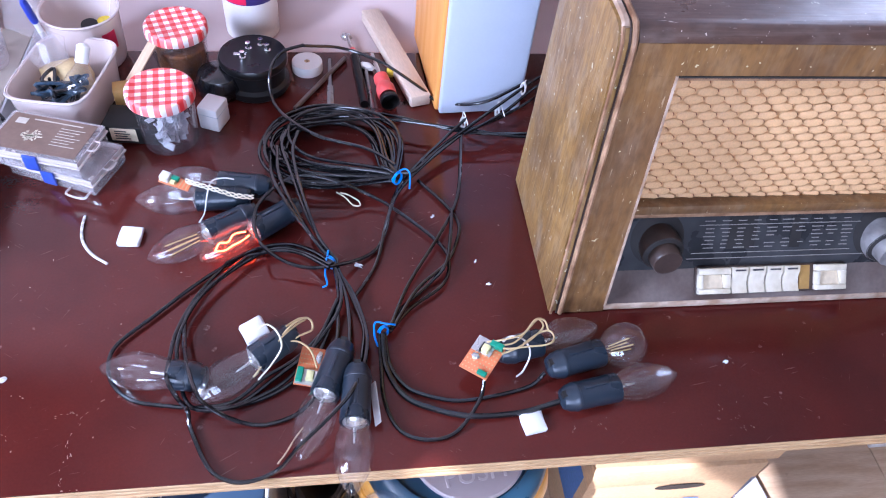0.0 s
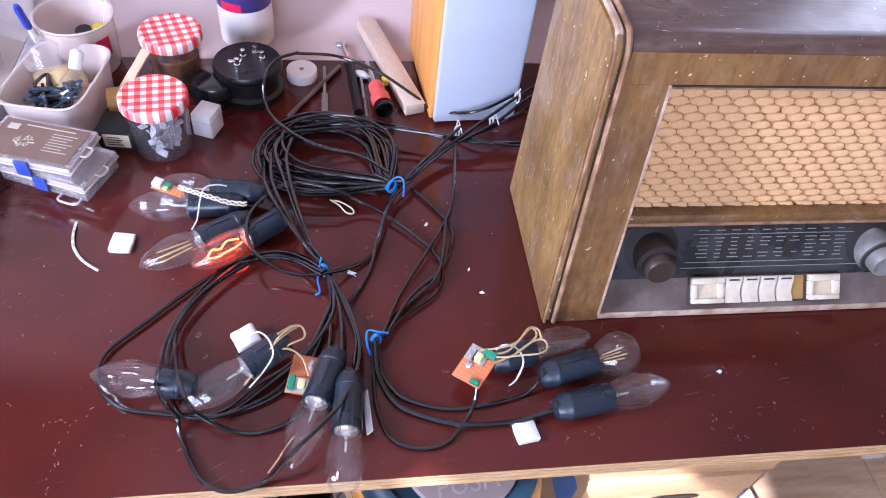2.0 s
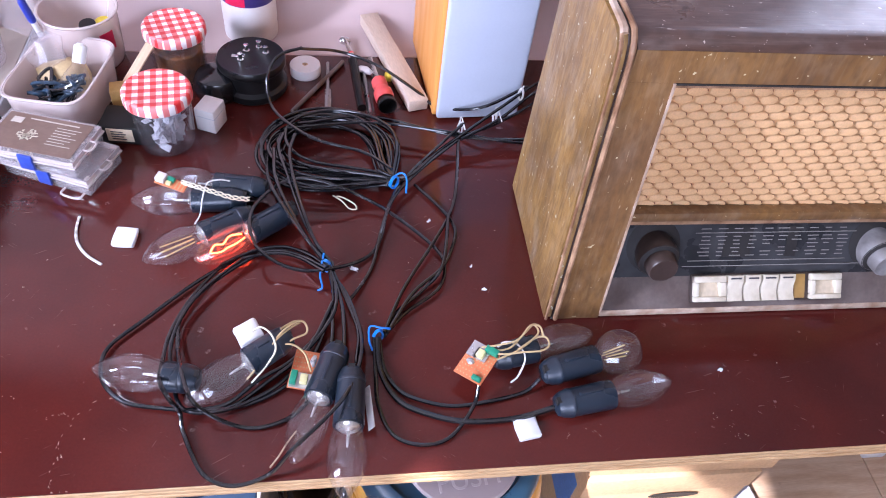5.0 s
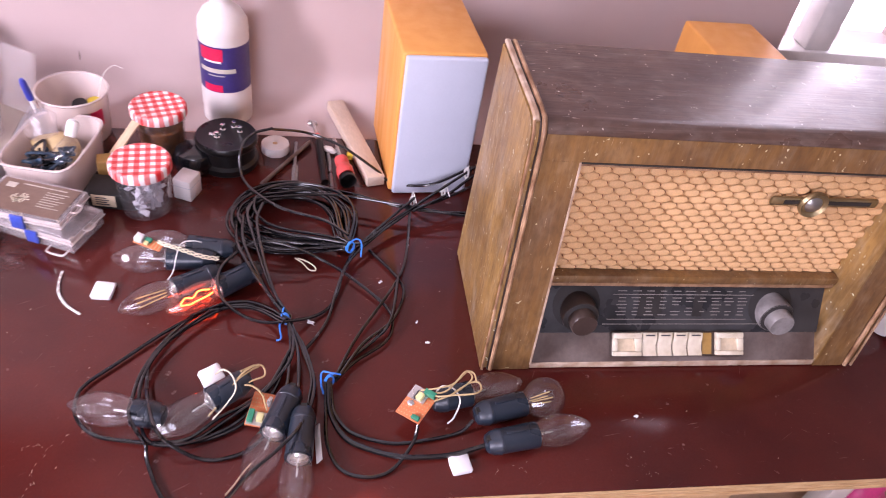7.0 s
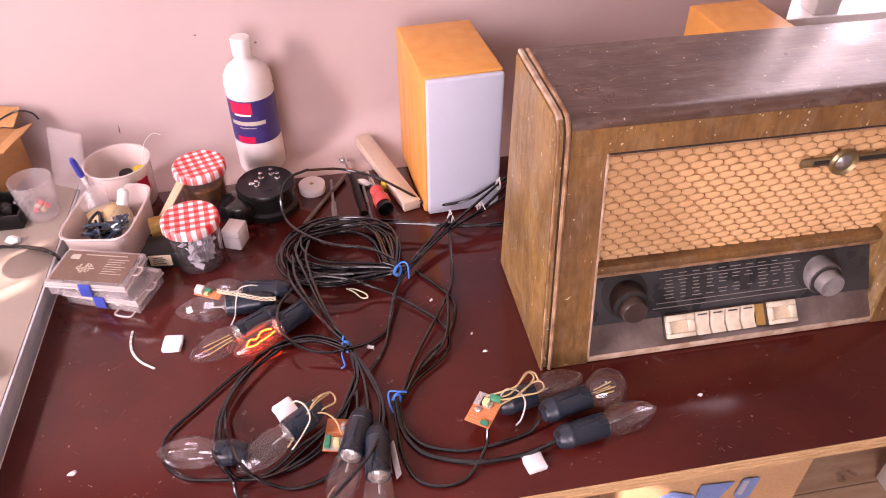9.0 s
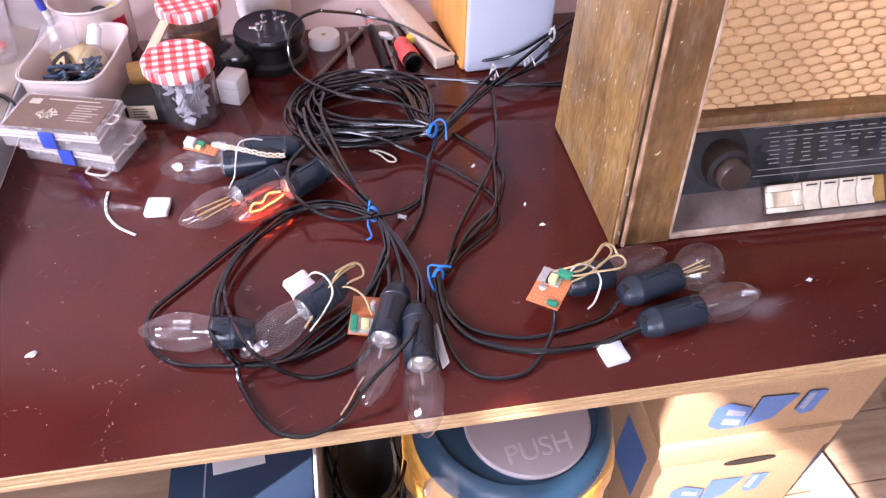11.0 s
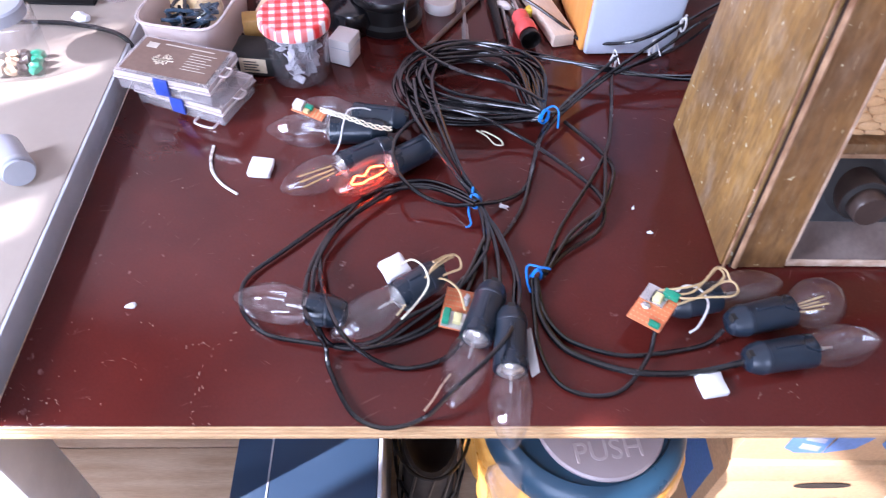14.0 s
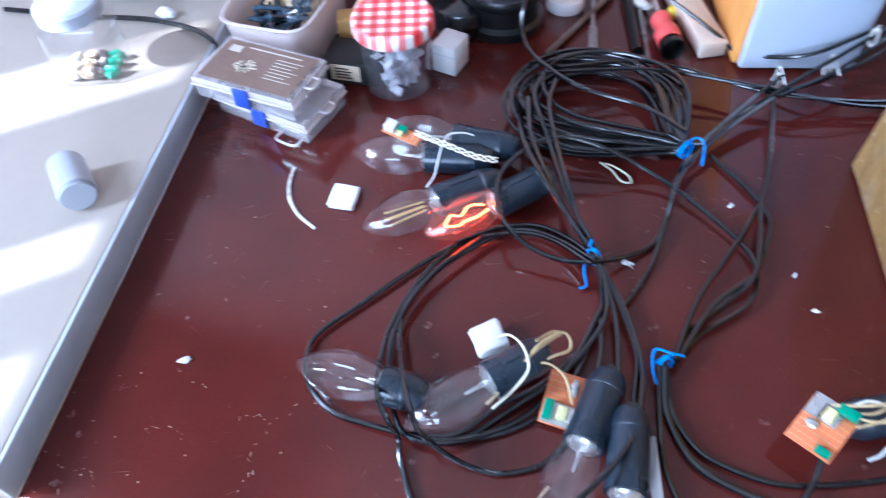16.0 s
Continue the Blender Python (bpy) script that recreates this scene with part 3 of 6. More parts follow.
for x in (-0.55, 0.72):
    part("trestle_bar", box(x - 0.03, x + 0.03, -0.22, 0.3, 0.66, 0.7282, 0.004), M_WHITE, table, "white trestle bar")
    for y in (0.02, 0.26):
        part("trestle_leg", box(x - 0.025, x + 0.025, y - 0.02, y + 0.02, 0, 0.66, 0.003), M_WHITE, table, "white trestle leg")


# ---- the old radio ----
def front_y(z):
    return 0.158 + 0.0927 * (z - 0.752)


def leaning(x0, x1, z0, z1, d0, d1, bevel=0.0):
    """A block that leans back with the radio's front; d0, d1: behind the front face."""
    bm = box(x0, x1, d0, d1, z0, z1, bevel)
    for v in bm.verts:
        v.co.y += front_y(v.co.z)
    return bm


RX0, RX1 = 0.119, 0.606
HEAD, LIP = 1.031, 0.7605      # head and foot of the front's opening


def jamb_x(z, x):
    """The opening widens a little towards its head."""
    return x + (0.0052 if x < 0.3 else -0.0052) * (HEAD - z) / (HEAD - LIP)


def framed(bm, x):
    """Slants the edge of a front part that lies at x along the opening's jamb."""
    for v in bm.verts:
        if abs(v.co.x - x) < 0.004:
            v.co.x += jamb_x(v.co.z, x) - x
    return bm


radio = thing("tube_radio", pose(0, 0, 0), "old wooden valve radio with scratched veneer, cloth grille and ivory keys", "radio")
side = [(0.158, 0.752), (0.1838, 1.030), (0.1853, 1.046), (0.1885, 1.059), (0.1945, 1.067), (0.205, 1.0705), (0.343, 1.0715), (0.357, 0.754)]
to_x = Matrix(((0, 0, 1, 0), (1, 0, 0, 0), (0, 1, 0, 0), (0, 0, 0, 1)))
for x in (RX0, RX1 - 0.012):
    inner = [(y + (0.003 if y < 0.25 else -0.002), z - (0.003 if z > 0.8 else 0)) for y, z in side]
    part("side_panel", prism(inner, 0.012, pose(x, 0, 0) @ to_x), M_WOODSIDE, radio, "worn ochre veneered side")
wrap = [(0.1866, 1.0588), (0.1882, 1.0615), (0.191, 1.0645), (0.1945, 1.067), (0.199, 1.0693), (0.205, 1.0705), (0.343, 1.0715)]
sheet = wrap + [(y + (0.010 if y < 0.2 else 0.004 if y < 0.3 else 0), z - (0.0 if y < 0.1867 else 0.010)) for y, z in wrap[::-1]]
part("top_panel", prism(sheet, RX1 - RX0 - 0.029, pose(RX0 + 0.0145, 0, 0) @ to_x), M_WOODTOP, radio, "dark varnished top with a rounded front", angle=50)
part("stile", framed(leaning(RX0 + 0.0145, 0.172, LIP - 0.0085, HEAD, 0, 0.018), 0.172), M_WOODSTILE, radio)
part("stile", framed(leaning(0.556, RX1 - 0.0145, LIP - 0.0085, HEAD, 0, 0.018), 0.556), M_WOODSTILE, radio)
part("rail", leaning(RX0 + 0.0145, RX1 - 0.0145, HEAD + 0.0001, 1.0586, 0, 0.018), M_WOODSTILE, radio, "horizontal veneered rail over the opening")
part("rail", leaning(0.1774, 0.5505, LIP - 0.0085, LIP, 0.0005, 0.022, 0.002), M_PALEEDGE, radio, "worn pale rail under the key panel")
part("jamb", framed(leaning(0.1712, 0.1732, LIP, HEAD, -0.0012, 0.055), 0.1722), M_PALEEDGE, radio, "thin pale edge strip of the opening")
part("jamb", framed(leaning(0.5545, 0.5565, LIP, HEAD, -0.001, 0.055), 0.5555), M_WOODSIDE, radio)
part("inner_frame", leaning(0.1735, 0.5543, HEAD - 0.0065, HEAD - 0.0005, 0.003, 0.03, 0.001), M_BEAD, radio, "narrow moulding along the opening's head")
part("head_line", leaning(0.1735, 0.5543, HEAD - 0.0018, HEAD - 0.0002, -0.0004, 0.0028), M_DARK, radio, "dark gap under the rail")
part("back_panel", box(RX0 + 0.012, RX1 - 0.012, 0.322, 0.327, 0.77, 1.059), M_DARK, radio)
part("base_board", box(RX0 + 0.012, RX1 - 0.012, 0.18, 0.335, 0.756, 0.7655), M_WOODSIDE, radio)
front_edge = [(0.1575, 0.753), (0.171, 0.90), (0.1834, 1.030), (0.1849, 1.046), (0.1881, 1.0593), (0.1941, 1.0676)]
top_edge = [(0.1941, 1.0676), (0.205, 1.0711), (0.27, 1.0716), (0.340, 1.072)]
for x, d in ((RX0, 1), (RX1, -1)):
    part("bead", tube([(x + 0.0016 * d, y, z) for y, z in front_edge], 0.0017, 6, 4), M_BEAD, radio, "worn wooden edge of the side")
    part("bead", tube([(x + 0.0037 * d, y, z) for y, z in top_edge], 0.0024, 6, 4, flat=1.5), M_PALEEDGE, radio, "pale bare edge strip along the top")
    part("groove", tube([(x + 0.0078 * d, y + 0.0008, z - 0.0006) for y, z in front_edge + top_edge[1:]], 0.0010, 6, 4), M_BAKE, radio, "dark groove beside the bead")
    part("bead", tube([(x + 0.0112 * d, y - 0.0004, z + 0.0003) for y, z in front_edge + top_edge[1:]], 0.0026, 8, 4), M_BEAD, radio, "round worn wooden bead along the edge")
for x in (RX0 + 0.02, RX1 - 0.02):
    for y in (0.18, 0.315):
        part("foot", box(x - 0.01, x + 0.01, y - 0.01, y + 0.01, T + 0.0003, 0.757), M_BPLAST, radio, "low dark foot")

# grille: backing cloth and raised woven scales
GY0, GZ0, GY1, GZ1 = 0.216, 0.852, 0.2085, 1.029
part("grille_backing", leaning(0.1735, 0.5543, 0.84, 1.029, 0.052, 0.055), M_DARK, radio)
cloth = bmesh.new()
q = [cloth.verts.new(p) for p in ((0.1735, GY0, GZ0), (0.5543, GY0, GZ0), (0.5543, GY1, GZ1), (0.1735, GY1, GZ1))]
cloth.faces.new(q)
part("grille_cloth", cloth, M_CLOTH, radio, "orange-brown woven grille cloth")
scales, shade_faces = bmesh.new(), bmesh.new()
pitch_x, rows_ = 0.0193, 20
gn = Vector((0, -(GZ1 - GZ0), (GY1 - GY0))).normalized()
gu = Vector((0, GY1 - GY0, GZ1 - GZ0)).normalized()
rnd = random.Random(31)
for r in range(rows_):
    for c in range(-1, 21):
        # shingle-like ovals: low at the upper left, lifted clear of the cloth at the lower right
        x = 0.180 + (c + (0.5 if r % 2 else 0)) * pitch_x + rnd.uniform(-0.0009, 0.0009)
        if not 0.176 < x < 0.549:
            continue
        v = (r + 0.5) / rows_
        mid = Vector((x, GY0 + (GY1 - GY0) * v, GZ0 + (GZ1 - GZ0) * v + rnd.uniform(-0.0004, 0.0004)))
        w, h = 0.0085 * rnd.uniform(0.92, 1.05), 0.0043
        loops = []
        for lev, base, lift in ((1.0, -0.0002, 0.0), (0.97, 0.0007, 1.0), (0.80, 0.0012, 1.0), (0.45, 0.0015, 1.0)):
            loop = []
            for k in range(12):
                a = 2 * math.pi * k / 12
                u, e = math.copysign(abs(math.cos(a)) ** 0.8, math.cos(a)) * lev, math.sin(a) * lev
                tilt = 0.0019 * (1 + 0.75 * u - 0.5 * e)
                loop.append(scales.verts.new(mid + Vector((max(0.1737 - x, min(0.5541 - x, u * w)), 0, 0)) + gu * (e * h + 0.0012 * u) + gn * (base + lift * tilt)))
            loops.append(loop)
        for a_, b_ in zip(loops, loops[1:]):
            for k in range(12):
                scales.faces.new((a_[k], a_[(k + 1) % 12], b_[(k + 1) % 12], b_[k]))
        scales.faces.new(loops[-1])
        # flat dark crescent at the lower right, painting the scale's shadow
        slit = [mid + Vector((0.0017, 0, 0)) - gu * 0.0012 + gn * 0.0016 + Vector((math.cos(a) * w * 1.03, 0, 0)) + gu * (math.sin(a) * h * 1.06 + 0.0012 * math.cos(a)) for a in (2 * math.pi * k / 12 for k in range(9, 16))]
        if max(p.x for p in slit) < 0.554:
            shade_faces.faces.new([shade_faces.verts.new(p) for p in slit])
tagged(part("grille_weave", scales, M_SCALE, radio, "tan scale-shaped weave", angle=50), kind="stuff")
tagged(part("weave_shade", shade_faces, M_WEAVESHADE, radio, "crescent faces coloured as the shadow under the lifted weave", smooth=False), kind="stuff")
part("ledge_bar", box(0.1775, 0.5505, 0.199, 0.213, 0.8535, 0.8655, 0.002), M_WOODSTILE, radio, "narrow brown bar under the grille")
part("ledge_bar", box(0.1775, 0.5505, 0.2005, 0.212, 0.8475, 0.853, 0.0015), M_BEAD, radio, "thin worn moulding over the dial")

# the sloping dial with its printing, knobs and the key row
DIAL = Matrix.Translation((0.363, 0.197, 0.8155)) @ Matrix.Rotation(radians(-30) + math.pi / 2, 4, "X")
dial = part("dial", box(-0.191, 0.191, -0.031, 0.031, -0.004, 0, 0.001), M_DIAL, radio, "dusty glass tuning dial with pale printing")
dial.matrix_basis = DIAL
rnd = random.Random(12)
for k in range(8):
    for j in range(10):
        if rnd.random() < 0.12:
            continue
        w = rnd.uniform(0.006, 0.0135)
        row = part("print", box(-w / 2, w / 2, -0.0005, 0.0005, 0, 0.0002), M_DIALPRINT, dial, "line of tiny pale print", smooth=False)
        row.matrix_basis = pose(-0.078 + j * 0.0172 + rnd.uniform(-0.001, 0.001), -0.008 + k * 0.0042, 0.0014)
for y, x0, x1 in ((0.0275, -0.100, 0.150), (0.0170, -0.090, 0.092), (-0.0135, -0.095, 0.085), (-0.0195, -0.100, 0.120)):
    part("print", box(x0, x1, y - 0.0004, y + 0.0004, 0.0014, 0.0016), M_DIALPRINT, dial, "long pale printed line", smooth=False)
part("scale_plate", box(-0.057, -0.026, -0.010, 0.0295, 0.0004, 0.0012), M_DARK, dial, "dark block of the dial")
part("scale_plate", box(0.014, 0.026, -0.010, 0.024, 0.0004, 0.0010), M_DARK, dial, "narrow dark block of the dial")
for x in (-0.134, 0.116):
    recess = part("knob_recess", lathe([(0, 0.0003), (0.0285, 0.0003), (0.029, 0.0007), (0.0275, 0.0012), (0, 0.0010)], 32), M_DARK, dial, "dark round recess behind the knob")
    recess.matrix_basis = pose(x, 0.004, 0)
for x, rim in ((-0.132, M_BAKE), (0.118, M_PALEKNOB)):
    knob = part("knob", lathe([(0, -0.012), (0.0205, -0.012), (0.0215, 0.002), (0.0218, 0.012), (0.0205, 0.0145), (0.0160, 0.0155), (0.0155, 0.027), (0.0143, 0.029), (0, 0.0282)], 32), rim, dial,
                "brown bakelite double tuning knob" if rim is M_BAKE else "grey worn double tuning knob", angle=40)
    knob.matrix_basis = pose(x, -0.002, 0.001, 24, 0, 0)
    part("knob_face", lathe([(0.0136, 0.0290), (0.0124, 0.0268), (0, 0.0268)], 24), M_KNOBFACE, knob, "dusty recessed knob face")
    part("knob_groove", lathe([(0.0208, 0.0136), (0.0212, 0.0142), (0.0163, 0.0160), (0.0160, 0.0152)], 28), M_DARK, knob, "dark groove between the knob's two rings")
shelf = prism([(0.1605, LIP + 0.0005), (0.186, 0.7895), (0.19, 0.787), (0.19, LIP + 0.0006)], 0.3736, pose(0.1772, 0, 0) @ to_x)
part("key_shelf", shelf, M_DUST, radio, "dusty brown sloping panel", smooth=False)
KEY_ROW = Matrix.Translation((0.3605, 0.1735, 0.7785)) @ Matrix.Rotation(radians(46), 4, "X")
key_plate = part("key_plate", box(-0.0855, 0.0855, -0.0155, 0.0150, -0.001, 0.003, 0.001), M_BAKE, radio, "plate round the key row")
key_plate.matrix_basis = KEY_ROW
for k, (x, w) in enumerate(((-0.0665, 0.036), (-0.0385, 0.0195), (-0.0188, 0.0195), (0.0008, 0.0195), (0.0204, 0.0195), (0.0380, 0.0145), (0.0662, 0.036))):
    bm = bmesh.new()
    if k in (0, 6):
        for r in ((-w / 2, w / 2, 0.0065, 0.0135), (-w / 2, w / 2, -0.0140, -0.0085), (-w / 2, -w / 2 + 0.0055, -0.0085, 0.0065), (w / 2 - 0.008, w / 2, -0.0085, 0.0065)):
            box(*r, 0.003, 0.0095, 0.0012, bm=bm)
    elif k == 5:
        box(-w / 2 + 0.001, w / 2 - 0.001, -0.013, 0.013, 0.003, 0.0045, 0.0006, bm=bm)
    else:
        prof = [(-0.0140, 0.003), (0.0135, 0.003), (0.0135, 0.0105), (0.0075, 0.0100), (0.002, 0.0072), (-0.005, 0.0064), (-0.0140, 0.0088)]
        prism(prof, w - 0.0022, pose(-w / 2 + 0.0011, 0, 0) @ to_x, bm)
    key = part("key", bm, M_AMBER if k == 5 else M_CREAM, key_plate, "ivory push key" if k != 5 else "gap with bare brown wood", angle=30)
    key.matrix_basis = pose(x, 0, 0)
    if k in (0, 6):
        well = part("well", prism([(-0.0085, 0.0030), (0.0062, 0.0030), (0.0062, 0.0042), (-0.0085, 0.0074)], w - 0.0145, pose(-w / 2 + 0.0060, 0, 0) @ to_x), M_PAPER, key, "brown-stained tilted well", smooth=False)
    elif k != 5:
        part("print", box(-w * 0.30, w * 0.30, 0.0095, 0.0112, 0.0104, 0.0107), M_INK, key, "short bar of dark print", smooth=False)
# badge with its bar on the cloth
part("badge_bar", box(0.405, 0.535, 0.2005, 0.2045, 0.9735, 0.9845, 0.003), M_BRASS, radio, "tarnished bar on the grille")
part("badge_slot", box(0.42, 0.525, 0.1998, 0.2004, 0.9765, 0.9815), M_DARK, radio)
badge = part("badge", lathe([(0, 0), (0.0155, 0), (0.0165, 0.003), (0.015, 0.0065), (0.0115, 0.0035), (0, 0.0045)], 24), M_BRASS, radio, "round brass-rimmed indicator eye")
badge.matrix_basis = Matrix.Translation((0.453, 0.200, 0.979)) @ Matrix.Rotation(math.pi / 2, 4, "X")
eye_ = part("lens", lathe([(0.0098, 0.004), (0.006, 0.007), (0, 0.008)], 20), M_GREYM, badge, "dull glass eye")


# ---- loudspeakers ----
spk = thing("loudspeaker", pose(0.034, 0.483, T, 0, 0, 4), "small beech-foil bookshelf loudspeaker with a pale grey front", "loudspeaker", "pair of loudspeakers")
part("cabinet", box(0, 0.115, 0.006, 0.178, 0.001, 0.2235, 0.004, 3), M_BEECH, spk)
part("baffle", box(0.0045, 0.1135, -0.004, 0.0058, 0.003, 0.2215, 0.0035, 3), M_BAFFLE, spk, "plain pale grey front cover")
copy_thing(spk, pose(0.496, 0.478, T, 0, 0, 3))

# ---- batten, bottle, reel, tools at the back ----
st = tagged(part("batten", box(-0.0135, 0.0135, 0, 0.212, 0, 0.017, 0.0015), M_STICK), "pale raw wooden batten lying across the table's back edge", "batten")
st.matrix_world = pose(0.0165, 0.499, T + 0.0012, 0, 0, 15.5)

bottle = thing("bottle", pose(-0.208, 0.677, T - 0.0018) @ Matrix.Diagonal((0.94, 0.94, 1.05, 1)), "white plastic solvent bottle with a navy and red label", "bottle")
prof = [(0, 0), (0.036, 0), (0.039, 0.003), (0.0395, 0.010), (0.038, 0.013), (0.0395, 0.016), (0.038, 0.020), (0.0395, 0.024), (0.0395, 0.05), (0.0388, 0.055), (0.0388, 0.128), (0.0395, 0.132), (0.038, 0.137),
        (0.0395, 0.142), (0.0385, 0.147), (0.038, 0.155), (0.030, 0.168), (0.019, 0.176), (0.0145, 0.180), (0.0145, 0.186)]
part("body", lathe(prof, 40), M_BOTTLE, bottle, angle=60)
part("cap", lathe([(0.0155, 0.185), (0.0160, 0.187), (0.0155, 0.209), (0.014, 0.211), (0, 0.211)], 28, wave=lambda a, z: 1 + 0.015 * math.cos(14 * a)), M_WHITE, bottle, "white ribbed cap")


def label_band(z0, z1, a0, a1, r, n=24):
    bm = bmesh.new()
    lo, hi = [], []
    for k in range(n + 1):
        a = radians(a0 + (a1 - a0) * k / n)
        lo.append(bm.verts.new((r * math.cos(a), r * math.sin(a), z0)))
        hi.append(bm.verts.new((r * math.cos(a), r * math.sin(a), z1)))
    for k in range(n):
        bm.faces.new((lo[k], lo[k + 1], hi[k + 1], hi[k]))
    return bm


lab = part("label", label_band(0.057, 0.127, 180, 360, 0.0391), M_LABELBLUE, bottle, "navy blue label")
part("label_block", label_band(0.106, 0.125, 215, 272, 0.0394), M_LABELRED, lab, "red block")
part("label_block", label_band(0.058, 0.069, 222, 268, 0.0394), M_LABELRED, lab, "red block")
part("label_line", label_band(0.1035, 0.1065, 225, 268, 0.0397), M_WHITE, lab, "line of white print")
part("label_line", label_band(0.088, 0.0945, 212, 300, 0.0397), M_PRINT, lab, "line of pale print")
part("label_line", label_band(0.083, 0.0845, 235, 275, 0.0397), M_PRINT, lab)

reel = thing("speaker_driver", pose(-0.197, 0.547, T), "round black plastic reel with screw terminals on its face", "reel")
part("drum", lathe([(0, 0), (0.040, 0), (0.043, 0.003), (0.0435, 0.012), (0.039, 0.016), (0.0385, 0.034), (0.043, 0.038), (0.044, 0.044), (0.042, 0.048), (0.036, 0.0465), (0, 0.0465)], 40), M_BPLAST, reel, angle=40)
for x, y in ((-0.012, -0.008), (-0.006, 0.012), (0.009, 0.020), (0.018, 0.008)):
    s = part("terminal", lathe([(0, 0), (0.0042, 0), (0.0042, 0.002), (0.0026, 0.0025), (0.0026, 0.007), (0.0032, 0.0075), (0.0032, 0.010), (0, 0.0105)], 12), M_CHROME, reel, "bright screw terminal")
    s.matrix_basis = pose(x, y, 0.0465)
part("tag", box(-0.024, -0.008, -0.003, 0.003, 0.0466, 0.0480, 0.0005), M_CHROME, reel, "metal solder tag")

roll = tagged(part("headphone_cup", lathe([(0, 0), (0.026, 0.0), (0.030, 0.006), (0.031, 0.018), (0.026, 0.030), (0.016, 0.036), (0, 0.037)], 28, wave=lambda a, z: 1 + 0.01 * math.cos(18 * a)), M_BLACK),
              "ribbed black rubber cap lying beside the reel", "cap")
roll.matrix_world = pose(-0.240, 0.532, T + 0.0005)

tape = thing("tape_roll", pose(-0.131, 0.580, T), "small roll of white tape lying flat", "tape")
part("roll", lathe([(0.004, 0), (0.020, 0), (0.0205, 0.001), (0.0205, 0.013), (0.020, 0.014), (0.004, 0.014), (0.004, 0.0)], 28), M_BOTTLE, tape)
part("core", lathe([(0.0038, 0.001), (0.0038, 0.0135), (0.002, 0.0135), (0.002, 0.001)], 20), M_CARD, tape)

driver = thing("screwdriver", pose(-0.028, 0.515, T + 0.0125, 0, 0, 10), "stubby coral and black screwdriver", "screwdriver")
part("handle", lathe([(0, -0.002), (0.008, -0.001), (0.012, 0.005), (0.0125, 0.012), (0.0115, 0.0125)], 20, Matrix.Rotation(math.pi / 2, 4, "X") @ pose(0, 0, 0.010)), M_BPLAST, driver, "black butt")
part("grip", lathe([(0.0118, 0.0), (0.0128, 0.006), (0.0125, 0.018), (0.009, 0.024), (0.0088, 0.028), (0.0105, 0.033), (0.010, 0.042), (0.006, 0.047), (0, 0.047)], 20, Matrix.Rotation(-math.pi / 2, 4, "X") @ pose(0, 0, -0.011)), M_RED, driver, "coral plastic grip")
part("shaft", lathe([(0.003, 0.036), (0.003, 0.085), (0, 0.086)], 10, Matrix.Rotation(-math.pi / 2, 4, "X")), M_CHROME, driver)

for (x0, y0, x1, y1, r, mat, nm, lab_) in ((-0.057, 0.497, -0.066, 0.602, 0.0058, M_BPLAST, "soldering_iron", "thin dark-handled soldering tool lying flat"),
                                          (-0.047, 0.490, -0.052, 0.575, 0.0026, M_GREYM, "needle_file", "slim metal needle file with a pale handle"),
                                          (-0.101, 0.497, -0.101, 0.60, 0.0022, M_GREYM, "spatula", "narrow grey metal spatula"),
                                          (-0.146, 0.492, -0.080, 0.602, 0.0030, M_DUST, "ruler_strip", "narrow brown strip lying diagonally")):
    t_ = thing(nm, pose(0, 0, 0), lab_, "tool")
    z = T + r + 0.0003
    part("handle", tube([(x0, y0, z), ((x0 + x1) / 2, (y0 + y1) / 2, z), (x1, y1, z)], r, 10, 4), mat, t_)
    if nm == "soldering_iron":
        part("ferrule", tube([(x1, y1, z), (x1 - 0.002, y1 + 0.012, z)], 0.0045, 10, 2), M_CHROME, t_)
        part("ring", tube([(x1 - 0.0022, y1 + 0.0125, z), (x1 - 0.0026, y1 + 0.0155, z)], 0.0048, 10, 2), M_RED, t_)
        part("tip", tube([(x1 - 0.003, y1 + 0.016, z), (x1 - 0.006, y1 + 0.03, z), (x1 - 0.010, y1 + 0.045, z + 0.004)], 0.003, 10, 3), M_CHROME, t_)
        part("claw", lump((0.008, 0.006, 0.006), 3, m=pose(x1 - 0.011, y1 + 0.05, T - 0.001)), M_CHROME, t_, "bright metal head")
    elif nm == "needle_file":
        part("grip", lump((0.012, 0.006, 0.005), 5, m=pose(x1 + 0.002, y1 + 0.006, T + 0.0005, 0, 0, -30)), M_BOTTLE, t_, "pale plastic grip")
    elif nm == "spatula":
        part("blade", box(x0 - 0.0042, x0 + 0.0042, y0 - 0.002, y0 + 0.045, T + 0.0003, T + 0.0022, 0.0006), M_GREYM, t_)
marker = tagged(part("yellow_cap", lathe([(0, 0), (0.006, 0), (0.0062, 0.008), (0.005, 0.010), (0, 0.0102)], 16), M_YELLOW), "small yellow plastic cap", "cap")
marker.matrix_world = pose(-0.018, 0.568, T + 0.0005)

# ---- jars, tubs and boxes on the table's back corner ----
def facets(n, depth):
    return lambda a, z: 1 - depth * (0.5 - 0.5 * math.cos(n * a)) if 0.006 < z < 0.05 else 1


